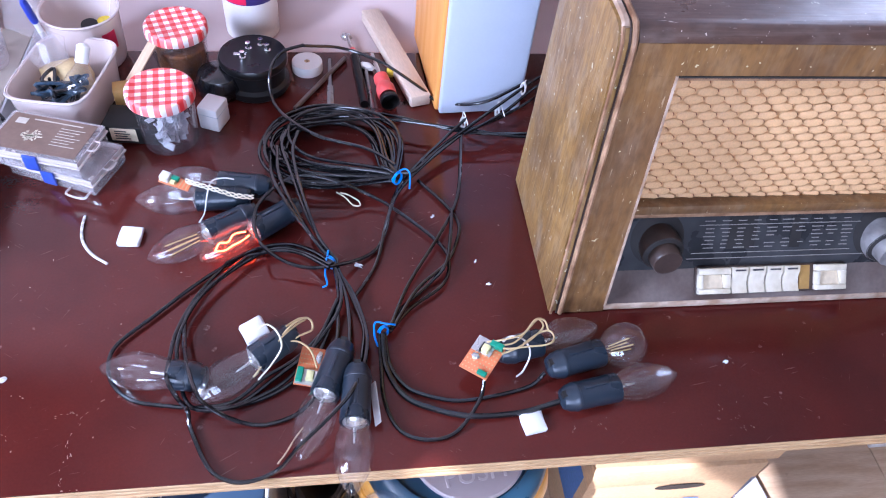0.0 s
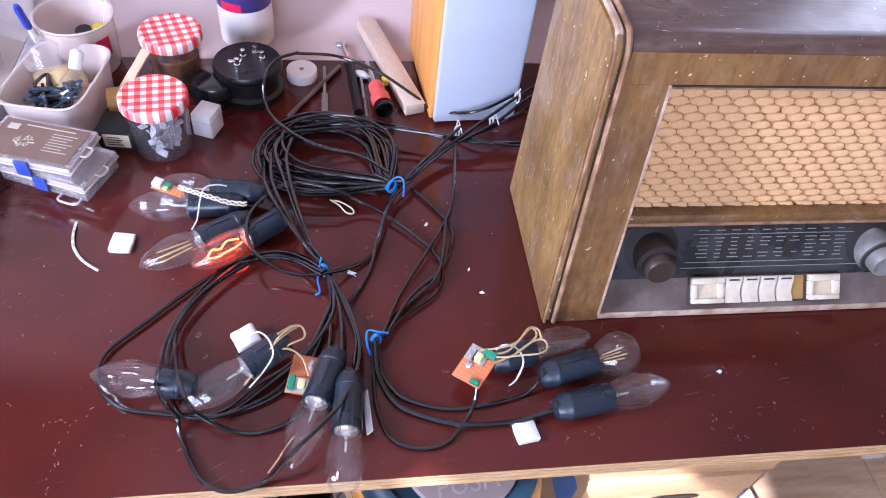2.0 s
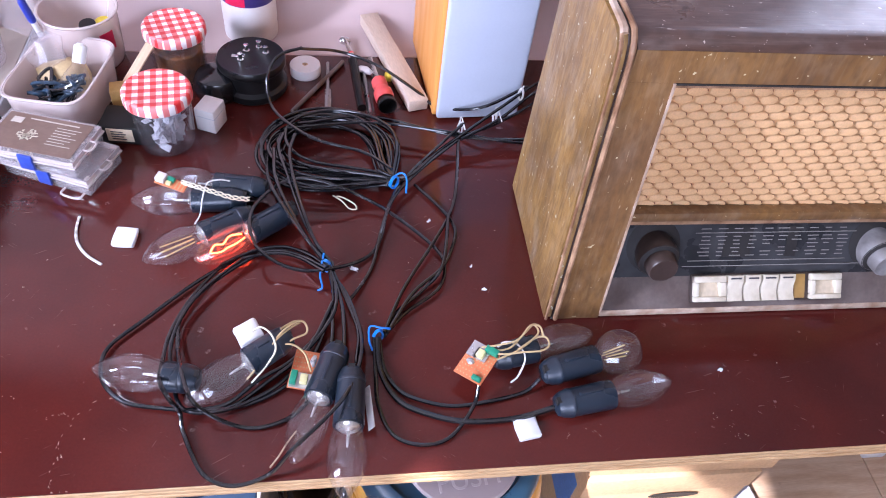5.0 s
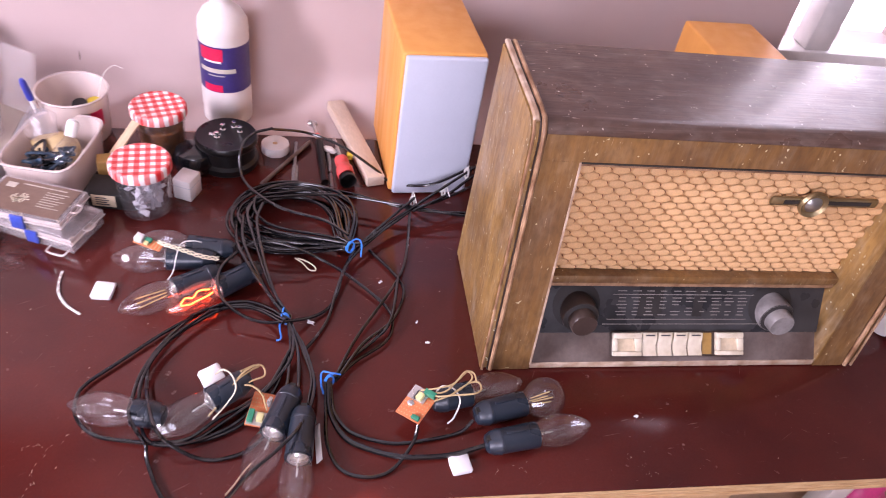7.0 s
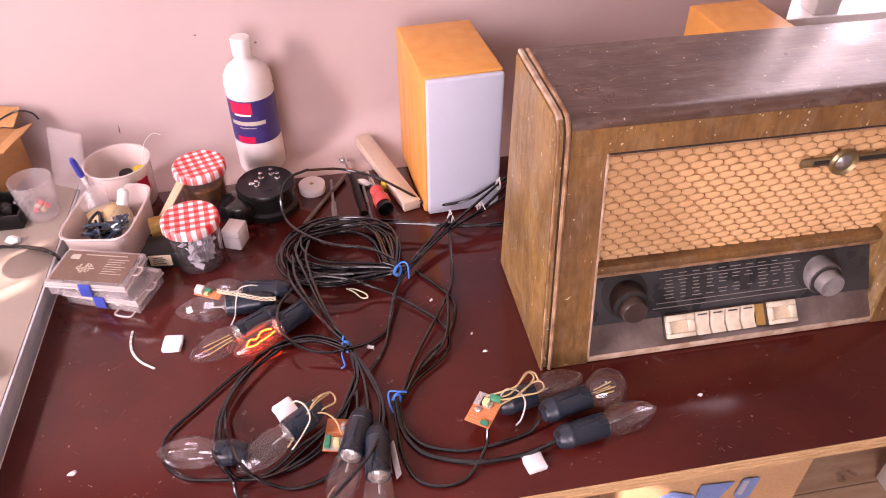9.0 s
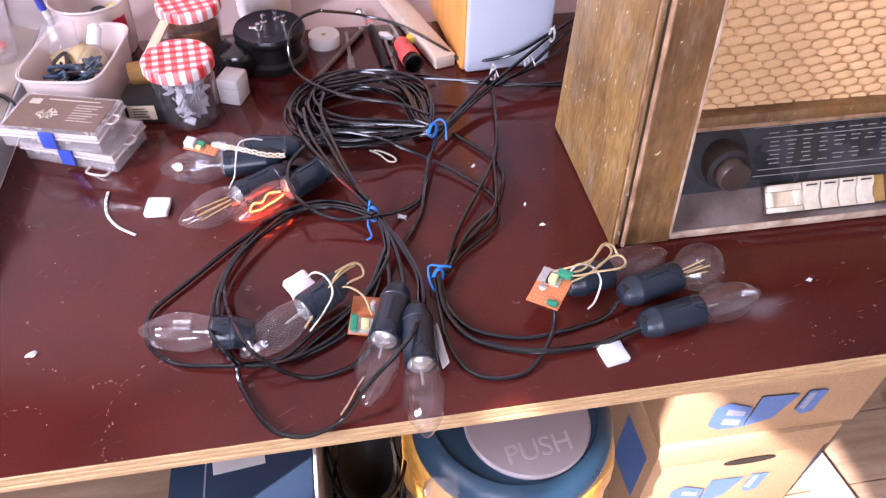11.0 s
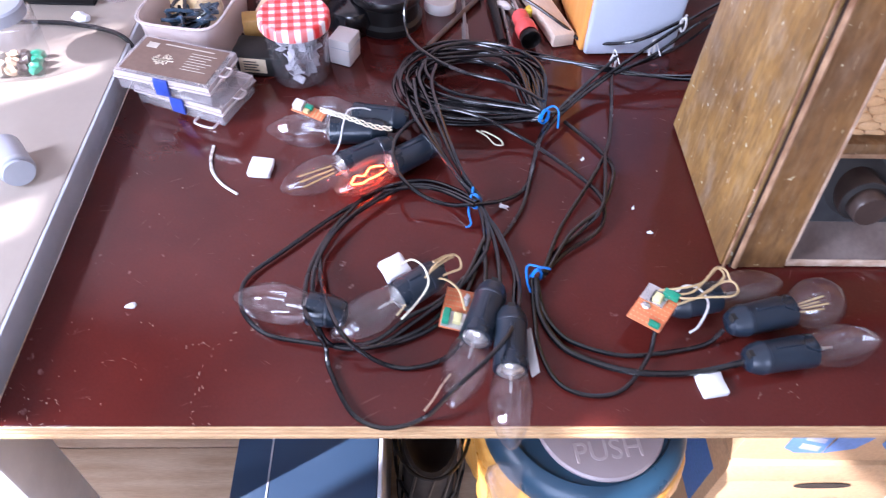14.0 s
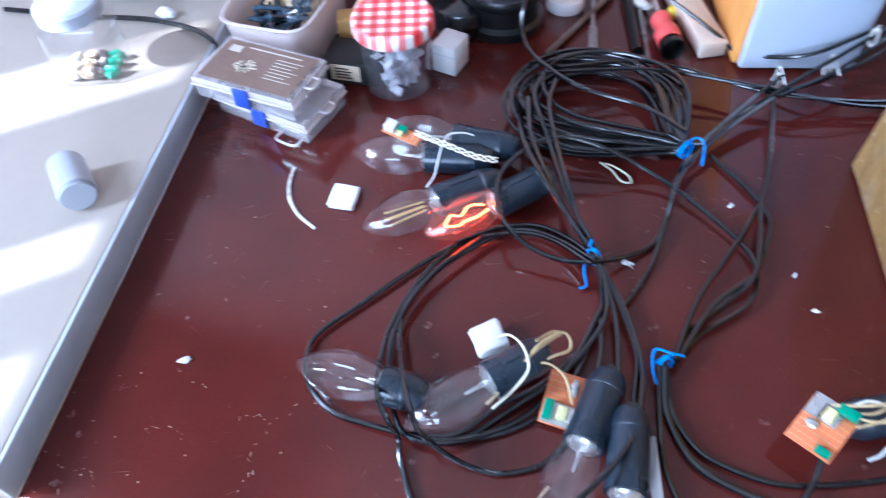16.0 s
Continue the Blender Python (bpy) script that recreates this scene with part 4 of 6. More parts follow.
def jam_jar(x, y, turn, label, contents):
    j = thing("jam_jar", pose(x, y, T, 0, 0, turn), label, "jar", "gingham-lidded jars")
    out_ = [(0, 0.001), (0.027, 0.001), (0.031, 0.004), (0.0325, 0.010), (0.0335, 0.03), (0.0345, 0.048), (0.0345, 0.056), (0.033, 0.062), (0.0325, 0.068)]
    in_ = [(0.0305, 0.068), (0.031, 0.062), (0.032, 0.055), (0.031, 0.03), (0.030, 0.010), (0.027, 0.006), (0, 0.0055)]
    part("glass", lathe(out_ + in_, 48, wave=facets(12, 0.05)), M_JARGLASS, j, "clear faceted glass", angle=25)
    part("lid", lathe([(0.0355, 0.0655), (0.0378, 0.066), (0.0385, 0.0675), (0.0382, 0.077), (0.0368, 0.0792), (0.034, 0.0796), (0.032, 0.0788), (0, 0.0788)], 48), M_LID, j, "red and white gingham metal lid", angle=50)
    contents(j)
    return j


def bits(j):
    bm = bmesh.new()
    rnd = random.Random(4)
    for k in range(110):
        a, r = rnd.uniform(0, 6.28), rnd.uniform(0, 0.021)
        m = pose(r * math.cos(a), r * math.sin(a), 0.009 + rnd.uniform(0, 0.042), rnd.uniform(0, 180), rnd.uniform(0, 180), rnd.uniform(0, 180))
        box(-0.007, 0.007, -0.004, 0.004, -0.0005, 0.0005, bm=bm, m=m)
    tagged(part("contents", bm, M_FOIL, j, "crumpled clear plastic bits"), kind="stuff")


def preserve(j):
    part("contents", lathe([(0, 0.006), (0.0275, 0.006), (0.0295, 0.012), (0.030, 0.046), (0.028, 0.048), (0, 0.047)], 32), M_HONEY, j, "dark amber contents")


jam_jar(-0.291, 0.436, 8, "faceted jam jar with a gingham lid, holding clear plastic scraps", bits)
jam_jar(-0.289, 0.566, 20, "jam jar with a gingham lid and dark amber contents", preserve)
splint = tagged(part("wood_splint", box(-0.045, 0.04, -0.007, 0.007, -0.001, 0.001, 0.0004), M_SPLINT), "flat pale wooden splint leaning on a jar", "splint")
splint.matrix_world = pose(-0.335, 0.515, T + 0.043, 0, -38, 48)

char = thing("power_adapter", pose(-0.337, 0.452, T, 0, 0, -6), "dark plastic power adapter with a paper label", "adapter")
part("body", box(-0.028, 0.036, -0.022, 0.020, 0.0003, 0.026, 0.003), M_CHARGER, char)
part("label", box(-0.018, 0.012, -0.0228, -0.0222, 0.006, 0.024), M_PAPER, char, "buff paper label with faint print")
for k in range(4):
    part("print", box(-0.013, 0.004 - 0.003 * (k % 2), -0.0233, -0.0229, 0.009 + k * 0.0035, 0.0103 + k * 0.0035), M_INK, char)
blk = tagged(part("wood_block", box(-0.017, 0.017, -0.011, 0.011, 0, 0.036, 0.002), M_AMBER), "amber varnished wooden block standing behind the adapter", "block")
blk.matrix_world = pose(-0.345, 0.497, T + 0.0004, 0, 0, 12)
cube = thing("plug_adapter", pose(-0.243, 0.468, T, 0, 0, -22), "small white plug adapter standing on the table", "adapter")
part("body", box(-0.013, 0.013, -0.015, 0.015, 0.0003, 0.033, 0.002), M_BOTTLE, cube)
part("seam", box(-0.0132, 0.0132, -0.0152, 0.0152, 0.022, 0.0226), M_PALEGREY, cube)


def organiser(x, y, z, turn, card, tab):
    o = thing("organiser_box", pose(x, y, z, 0, 0, turn), "clear plastic compartment box with blue latches" + (" and a brown card insert" if card else ""), "storage box", "stacked organiser boxes")
    L, W, Ht = 0.052, 0.031, 0.0245
    bm = bmesh.new()
    box(-L, L, -W, W, 0.0003, 0.0016, 0.0006, bm=bm)
    for r in ((-L, L, -W, -W + 0.0014), (-L, L, W - 0.0014, W), (-L, -L + 0.0014, -W, W), (L - 0.0014, L, -W, W)):
        box(*r, 0.0016, Ht - 0.006, 0.0005, bm=bm)
    tray = part("tray", bm, M_CLEARPL, o, "clear compartment tray")
    for k in range(1, 3):
        part("divider", box(-L + k * 2 * L / 5 - 0.0005, -L + k * 2 * L / 5 + 0.0005, -W + 0.002, W - 0.002, 0.0017, Ht - 0.008), M_CLEARPL, tray)
    part("divider", box(-L + 0.002, L - 0.002, -0.0005, 0.0005, 0.0017, Ht - 0.0085), M_CLEARPL, tray)
    bm = bmesh.new()
    box(-L - 0.001, L + 0.001, -W - 0.001, W + 0.001, Ht - 0.0017, Ht, 0.0007, bm=bm)
    lid = part("lid", bm, M_CLEARPL, o, "clear snap lid")
    bm = bmesh.new()
    for r in ((-L - 0.001, L + 0.001, -W - 0.001, -W), (-L - 0.001, L + 0.001, W, W + 0.001), (-L - 0.001, -L, -W, W), (L, L + 0.001, -W, W)):
        box(*r, Ht - 0.007, Ht - 0.0018, bm=bm)
    part("rim", bm, M_RIMPL, lid, "frosted lid rim")
    bm = bmesh.new()
    for r in ((-L - 0.0025, L + 0.0025, -W - 0.0025, -W - 0.0002), (-L - 0.0025, L + 0.0025, W + 0.0002, W + 0.0025), (-L - 0.0025, -L - 0.0002, -W, W), (L + 0.0002, L + 0.0025, -W, W)):
        box(*r, Ht - 0.0098, Ht - 0.0078, 0.0004, bm=bm)
    part("flange", bm, M_RIMPL, tray, "frosted tray flange")
    if tab:
        part("hang_tab", tube([(L - 0.03, -W - 0.001, 0.004), (L - 0.028, -W - 0.011, 0.004), (L - 0.008, -W - 0.011, 0.004), (L - 0.006, -W - 0.001, 0.004)], 0.0014, 6, 5), M_RIMPL, o, "clear hanging loop")
    part("hang_tab", tube([(L, -0.008, Ht - 0.003), (L + 0.008, -0.006, Ht - 0.003), (L + 0.008, 0.006, Ht - 0.003), (L, 0.008, Ht - 0.003)], 0.0012, 6, 5), M_RIMPL, o, "clear hanging loop")
    part("latch", box(-0.008, 0.008, -W - 0.0042, -W - 0.0011, 0.004, Ht - 0.001, 0.001), M_BLUECLIP, o, "blue plastic latch")
    stuff = bmesh.new()
    rnd = random.Random(int(abs(x) * 1e4))
    for k in range(34):
        m = pose(rnd.uniform(-L + 0.005, L - 0.005), rnd.uniform(-W + 0.005, W - 0.005), 0.003 + rnd.uniform(0, 0.004), rnd.uniform(0, 90), rnd.uniform(0, 90), rnd.uniform(0, 180))
        box(-0.003, 0.003, -0.0012, 0.0012, -0.001, 0.001, bm=stuff, m=m)
    tagged(part("contents", stuff, M_CREAM if card else M_PRINT, o, "small metal and ivory parts"), kind="stuff")
    if card:
        c = part("card_insert", box(-L + 0.004, L - 0.004, -W + 0.003, W - 0.003, Ht + 0.0001, Ht + 0.0005), M_CARDPRINT, o, "printed brown card with a picture of small parts")
        rnd = random.Random(9)
        dots = bmesh.new()
        for k in range(70):
            a, r = rnd.uniform(0, 6.28), 0.011 * math.sqrt(rnd.random())
            box(-0.0012, 0.0012, -0.0007, 0.0007, 0, 0.0003, bm=dots, m=pose(-0.012 + r * math.cos(a), -0.004 + 0.8 * r * math.sin(a), Ht + 0.0005, 0, 0, rnd.uniform(0, 180)))
        part("picture", dots, M_CREAM, c, "cluster of pale printed shapes", smooth=False)
        for k in range(7):
            part("print", box(0.012, 0.040 - 0.004 * (k % 3), 0.014 - k * 0.0045, 0.0149 - k * 0.0045, Ht + 0.0005, Ht + 0.0008), M_PRINT, c)
        part("print", box(-0.040, -0.028, 0.012, 0.021, Ht + 0.0005, Ht + 0.0008), M_PRINT, c)
        part("print", box(-0.022, 0.034, 0.021, 0.0225, Ht + 0.0005, Ht + 0.0008), M_PRINT, c)
    return o


organiser(-0.398, 0.392, T, -22, False, True)
organiser(-0.411, 0.390, T + 0.0248, -16, True, False)


def tub(name, outline_r, x, y, h, turn, sx, sy, label, mat, n=40):
    """Open thin-walled rounded-square tub."""
    t_ = thing(name, pose(x, y, T, 0, 0, turn), label, "tub")
    bm = bmesh.new()
    rings = []
    for k, (s, z) in enumerate(((0.90, 0.0004), (0.94, 0.006), (1.0, h - 0.004), (1.03, h - 0.003), (1.035, h), (0.99, h), (0.97, h - 0.003), (0.915, 0.006), (0.90, 0.003))):
        ring = []
        for i in range(n):
            a = 2 * math.pi * i / n
            e = outline_r
            cx, cy = math.copysign(abs(math.cos(a)) ** e, math.cos(a)), math.copysign(abs(math.sin(a)) ** e, math.sin(a))
            ring.append(bm.verts.new((cx * sx * s, cy * sy * s, z)))
        rings.append(ring)
    for a, b in zip(rings, rings[1:]):
        for i in range(n):
            bm.faces.new((a[i], a[(i + 1) % n], b[(i + 1) % n], b[i]))
    bm.faces.new(rings[0][::-1])
    bm.faces.new(rings[-1])
    part("shell", bm, mat, t_, angle=50)
    lip = []
    for i in range(n + 1):
        a = 2 * math.pi * i / n
        lip.append((math.copysign(abs(math.cos(a)) ** outline_r, math.cos(a)) * sx * 1.035, math.copysign(abs(math.sin(a)) ** outline_r, math.sin(a)) * sy * 1.035, h - 0.0004))
    part("rim", tube(lip, 0.0016, 6, 1, smooth_line=False), M_RIMPL, t_, "pale rolled rim")
    return t_


tb = tub("food_tub", 0.38, -0.414, 0.503, 0.056, -10, 0.046, 0.063, "milky plastic tub full of cords and a spare bulb", M_MILKY)
rnd = random.Random(21)
for k in range(9):
    cord = [(rnd.uniform(-0.025, 0.028), rnd.uniform(-0.045, 0.01), 0.03 + rnd.uniform(0, 0.022)) for _ in range(5)]
    c = part("cord", tube(cord, 0.0022, 7, 6), M_TEAL if k % 3 else M_BLACK, None)
    c.matrix_world = pose(-0.414, 0.503, T, 0, 0, -10)
    tagged(c, "dark cord coiled in the milky tub", "cord", "cords in the tub")
sb = thing("spare_bulb", pose(-0.402, 0.476, T + 0.022, -40, 14, 0), "clear spare bulb with a white cap lying in the tub", "light bulb")
part("glass", lathe([(0.006, 0.052), (0.008, 0.046), (0.014, 0.036), (0.018, 0.024), (0.0185, 0.016), (0.015, 0.006), (0.008, 0.001), (0, 0)], 28), M_GLASS, sb, angle=60)
part("cap", lathe([(0, 0.074), (0.004, 0.0735), (0.0075, 0.070), (0.0078, 0.052), (0.0065, 0.050), (0, 0.05)], 20, wave=lambda a, z: 1 + 0.02 * math.sin(z * 1900)), M_WHITE, sb, "white screw cap")
bp = tagged(part("paper_wad", lump((0.033, 0.028, 0.020), 8), M_CREAMWIRE), "crumpled tan wrapping in the tub", "wrapping")
bp.matrix_world = pose(-0.418, 0.522, T + 0.012)
bag = tagged(part("clear_bag", lump((0.022, 0.02, 0.024), 12, rough=0.6), M_CLEARPL), "crumpled clear plastic bag", "bag")
bag.matrix_world = pose(-0.436, 0.533, T + 0.034)
bk = tub("bucket", 1.0, -0.412, 0.607, 0.072, 0, 0.046, 0.046, "round milky plastic pot with odds and ends", M_MILKY)
part("mark", label_band(0.03, 0.055, -50, -25, 0.0462, 6), M_LABELRED, bk, "faded red print")
for x, y, mat, lab_ in ((-0.402, 0.606, M_BPLAST, "black film canister in the pot"), (-0.384, 0.612, M_YELLOW, "yellow plastic cap in the pot")):
    c = tagged(part("canister", lathe([(0, 0), (0.0105, 0), (0.0110, 0.001), (0.0110, 0.05), (0.010, 0.052), (0, 0.052)], 20), mat), lab_, "canister")
    c.matrix_world = pose(x, y, T + 0.004, 8, 0, 0)
pen = thing("pen", pose(-0.447, 0.582, T + 0.004, 12, -4, 0), "blue ballpoint pen standing in the pot", "pen")
part("barrel", lathe([(0, 0.0), (0.003, 0.004), (0.0036, 0.02), (0.0036, 0.08), (0, 0.08)], 10), M_WHITE, pen)
part("cap", lathe([(0.0042, 0.075), (0.0048, 0.08), (0.0046, 0.105), (0.003, 0.110), (0, 0.111)], 10), M_BLUEPEN, pen, "blue cap")
sp = thing("wire_whisker", pose(0, 0, 0), "thin pale wire sticking up from the pot", "wire")
part("wire", tube([(-0.384, 0.61, T + 0.04), (-0.372, 0.62, T + 0.085), (-0.358, 0.632, T + 0.098), (-0.345, 0.63, T + 0.096)], 0.0006, 5, 6), M_WHITEWIRE, sp)

# ---- on the pale desk ----
cbx = thing("cardboard_box", pose(-0.630, 0.645, D, 0, 0, -14), "small open brown cardboard box with folded flaps", "box")
part("body", box(-0.06, 0.06, -0.04, 0.05, 0.0003, 0.072, 0.001), M_ORCARD, cbx)
for m_, w in ((pose(0, -0.041, 0.073, 118, 0, 0), 0.055), (pose(0, 0.051, 0.073, -62, 0, 0), 0.055)):
    f_ = part("flap", box(-w, w, -0.001, 0.001, 0, 0.036, 0.0004), M_ORCARD, cbx, "folded-up flap")
    f_.matrix_basis = m_
f_ = part("flap", box(-0.001, 0.001, -0.036, 0.046, 0, 0.034, 0.0004), M_ORCARD, cbx)
f_.matrix_basis = pose(0.061, 0, 0.072, 0, 68, 0)
part("slit", box(-0.002, 0.002, -0.0412, -0.0405, 0.02, 0.07), M_DARK, cbx)
bw = tagged(part("wire_end", tube([(-0.620, 0.668, D + 0.040), (-0.598, 0.690, D + 0.072), (-0.569, 0.70, 0.867), (-0.551, 0.70, 0.870), (-0.538, 0.70, 0.864), (-0.532, 0.70, 0.853)], 0.0013, 6, 6), M_BPLAST),
            "thin dark wire curling out of the cardboard box", "wire")
for x, z, w, h in ((-0.4325, 0.800, 0.0028, 0.022), (-0.4005, 0.776, 0.009, 0.0024), (-0.192, 0.934, 0.0035, 0.003), (-0.280, 0.953, 0.003, 0.0025)):
    ch = tagged(part("paint_chip", lump((w / 2, h / 2, 0.0009), int(z * 900), rough=0.8), M_DUST), "small brown chipped spot in the wall paint", "chip", "chips in the wall paint")
    ch.matrix_world = pose(x, WALL_Y - 0.0001, z, 90, 0, 8)
tray = thing("black_tray", pose(-0.585, 0.548, D), "low black plastic tray with green scraps", "tray")
bm = bmesh.new()
box(-0.055, 0.05, -0.03, 0.035, 0.0003, 0.003, 0.001, bm=bm)
for r in ((-0.055, 0.05, -0.03, -0.027), (-0.055, 0.05, 0.032, 0.035), (-0.055, -0.052, -0.027, 0.032), (0.047, 0.05, -0.027, 0.032)):
    box(*r, 0.003, 0.024, 0.001, bm=bm)
part("shell", bm, M_BPLAST, tray)
for k in range(6):
    c = tagged(part("scrap", lump((0.012, 0.009, 0.012), k + 30, rough=0.7), M_GREEN if k == 2 else M_BPLAST), "dark crumpled scrap in the tray", "scrap", "scraps in the tray")
    c.matrix_world = pose(-0.625 + 0.016 * k, 0.548 + 0.012 * (k % 2), D + 0.0032)
tg = thing("tumbler", pose(-0.515, 0.548, D), "clear plastic tumbler with orange bits", "tumbler")
part("shell", lathe([(0, 0.0004), (0.022, 0.0004), (0.024, 0.004), (0.029, 0.062), (0.0275, 0.062), (0.0225, 0.006), (0, 0.004)], 32), M_CLEARPL, tg)
for k in range(5):
    c = part("bit", lump((0.005, 0.004, 0.005), k + 50), M_SPLINT if k % 2 else M_RED, tg, "coloured scrap")
    c.matrix_basis = pose(-0.008 + 0.004 * k, 0.003 * (k % 3), 0.005 + 0.004 * (k % 3))
sl = tagged(part("plastic_sleeve", box(-0.03, 0.03, -0.004, 0.004, 0, 0.09, 0.003), M_CLEARPL), "clear plastic sleeve leaning on the wall", "sleeve")
sl.matrix_world = pose(-0.49, 0.61, D + 0.001, -16, 0, -30)
gj = thing("square_jar", pose(-0.578, 0.398, D, 0, 0, 12), "square glass jar of small brown parts with a grey lid", "jar")
part("glass", box(-0.028, 0.028, -0.026, 0.026, 0.0004, 0.062, 0.005, 3), M_JARGLASS, gj)
part("lid", lathe([(0.026, 0.0625), (0.029, 0.063), (0.029, 0.074), (0.027, 0.076), (0, 0.076)], 32), M_PALEGREY, gj, "blue-grey lid")
for k in range(12):
    c = part("bit", lump((0.007, 0.005, 0.006), k + 70, rough=0.7), (M_PRINT, M_SPLINT, M_BAKE, M_GREEN)[k % 4], gj, "small part")
    c.matrix_basis = pose(-0.018 + 0.012 * (k % 4), -0.014 + 0.013 * (k // 4), 0.002)
cy = thing("grey_canister", pose(-0.540, 0.258, D + 0.0152, 0, 90, -52), "pale blue-grey plastic canister lying on its side", "canister")
part("body", lathe([(0, 0), (0.014, 0.0), (0.015, 0.0015), (0.015, 0.040), (0.0135, 0.041), (0.0135, 0.044), (0, 0.044)], 28), M_PALEGREY, cy)
part("rim", lathe([(0.0152, 0.0355), (0.0155, 0.0365), (0.0155, 0.0385), (0.0152, 0.0395)], 28), M_EDGE, cy)
dc = tagged(part("desk_cable", tube([(-0.72, 0.485, D + 0.003), (-0.62, 0.479, D + 0.003), (-0.56, 0.478, D + 0.0032), (-0.515, 0.468, D + 0.0035), (-0.484, 0.452, D + 0.003), (-0.470, 0.445, T + 0.014), (-0.455, 0.44, T + 0.003)], 0.0026, 8, 6), M_BLACK),
            "thin black cable lying across the desk", "cable")
wl = tagged(part("white_scrap", lump((0.010, 0.006, 0.006), 44), M_PUTTY), "small white scrap on the desk", "scrap")
wl.matrix_world = pose(-0.54, 0.487, D)

# right of the radio
sr = thing("ribbon_spool", pose(0.675, 0.215, T, 0, 0, 20), "white spool with a red band lying beside the radio", "spool")
part("core", lathe([(0, 0), (0.020, 0), (0.022, 0.002), (0.022, 0.04), (0.020, 0.042), (0, 0.042)], 28, pose(0, 0, 0.0223, 0, 90, 0)), M_BOTTLE, sr)
part("band", lathe([(0.0222, 0.012), (0.0226, 0.013), (0.0226, 0.026), (0.0222, 0.027)], 28, pose(0, 0, 0.0223, 0, 90, 0)), M_LABELRED, sr, "red band")

# ---- under the table ----
case = thing("computer_case", pose(-0.291, 0.2, 0), "blue-black computer case standing under the table", "computer")
part("body", box(-0.088, 0.088, -0.15, 0.25, 0.012, 0.40, 0.004), M_CASE, case)
part("side_rail", box(0.0882, 0.0932, -0.145, 0.245, 0.02, 0.398, 0.001), M_PALEGREY, case, "pale metal side edge")
part("top_groove", box(-0.045, -0.043, -0.148, 0.248, 0.3995, 0.4012), M_PALEGREY, case)
for x in (-0.07, 0.07):
    for y in (-0.12, 0.2):
        part("foot", box(x - 0.012, x + 0.012, y - 0.012, y + 0.012, 0, 0.0125), M_BPLAST, case)
pp = tagged(part("paper_note", box(-0.032, 0.032, -0.02, 0.02, 0, 0.0008), M_WHITE), "white paper label lying on the computer case", "paper")
pp.matrix_world = pose(-0.295, 0.196, 0.4016, 0, 0, 6)
wb = thing("wire_basket", pose(-0.135, 0.22, 0), "black wire basket with dark clutter in the shade", "basket")
for k in range(14):
    a = 2 * math.pi * k / 14
    part("wire", tube([(0.045 * math.cos(a), 0.075 * math.sin(a), 0.0), (0.05 * math.cos(a), 0.085 * math.sin(a), 0.17), (0.055 * math.cos(a + 0.3), 0.09 * math.sin(a + 0.3), 0.34)], 0.0022, 6, 4), M_BPLAST, wb)
for z in (0.003, 0.12, 0.23, 0.34):
    s_ = 1 + 0.2 * z / 0.34
    part("hoop", tube([(0.046 * s_ * math.cos(2 * math.pi * k / 16), 0.076 * s_ * math.sin(2 * math.pi * k / 16), z) for k in range(17)], 0.0025, 6, 2), M_BPLAST, wb)
part("liner", lathe([(0, 0.002), (0.9, 0.002), (1.0, 0.30), (0.9, 0.30), (0, 0.2)], 20, Matrix.Diagonal((0.042, 0.072, 1, 1))), M_DARK, wb, "dark liner")

bin_ = thing("push_bin", pose(0.056, 0.182, 0), "round bin with a dark blue push lid and amber bag", "bin")
part("body", lathe([(0, 0.0), (0.105, 0.0), (0.108, 0.004), (0.122, 0.41), (0.120, 0.41), (0.106, 0.006), (0, 0.005)], 48), M_PALEGREY, bin_)
rndb = random.Random(2)
ph = [rndb.uniform(0, 6.28) for _ in range(4)]
part("bag", lathe([(0.124, 0.418), (0.133, 0.414), (0.137, 0.40), (0.140, 0.37), (0.136, 0.33), (0.139, 0.30), (0.135, 0.27), (0.125, 0.265)], 96,
                  wave=lambda a, z: 1 + (0.03 * math.sin(7 * a + ph[0]) + 0.025 * math.sin(13 * a + ph[1] + z * 20) + 0.012 * math.sin(29 * a + ph[2])) * min(1, (0.42 - z) * 12)), M_BAG, bin_, "amber plastic bin bag folded over the rim", angle=60)
part("clear_fold", lump((0.028, 0.02, 0.045), 61, m=pose(-0.105, -0.085, 0.37), rough=0.6), M_CLEARPL, bin_, "clear plastic fold")
lid = part("lid", lathe([(0.129, 0.405), (0.131, 0.41), (0.131, 0.425), (0.127, 0.435), (0.119, 0.443), (0.110, 0.448), (0.107, 0.449), (0.106, 0.445), (0.0, 0.445)], 64), M_BINBLUE, bin_, "dark blue plastic lid", angle=40)
disc = part("push_disc", lathe([(0.0800, 0.0), (0.0803, 0.004), (0.0775, 0.0065), (0.06, 0.008), (0, 0.0095)], 48), M_BINDISC, bin_, "mauve-grey push disc")
disc.matrix_basis = pose(0.012, -0.021, 0.4455)
writing("lettering", "PUSH", 0.036, pose(0.004, -0.044, 0.0076, 0, 0, 7), M_LETTER, disc, 0.0014, "raised lettering, coloured lighter for its highlights")


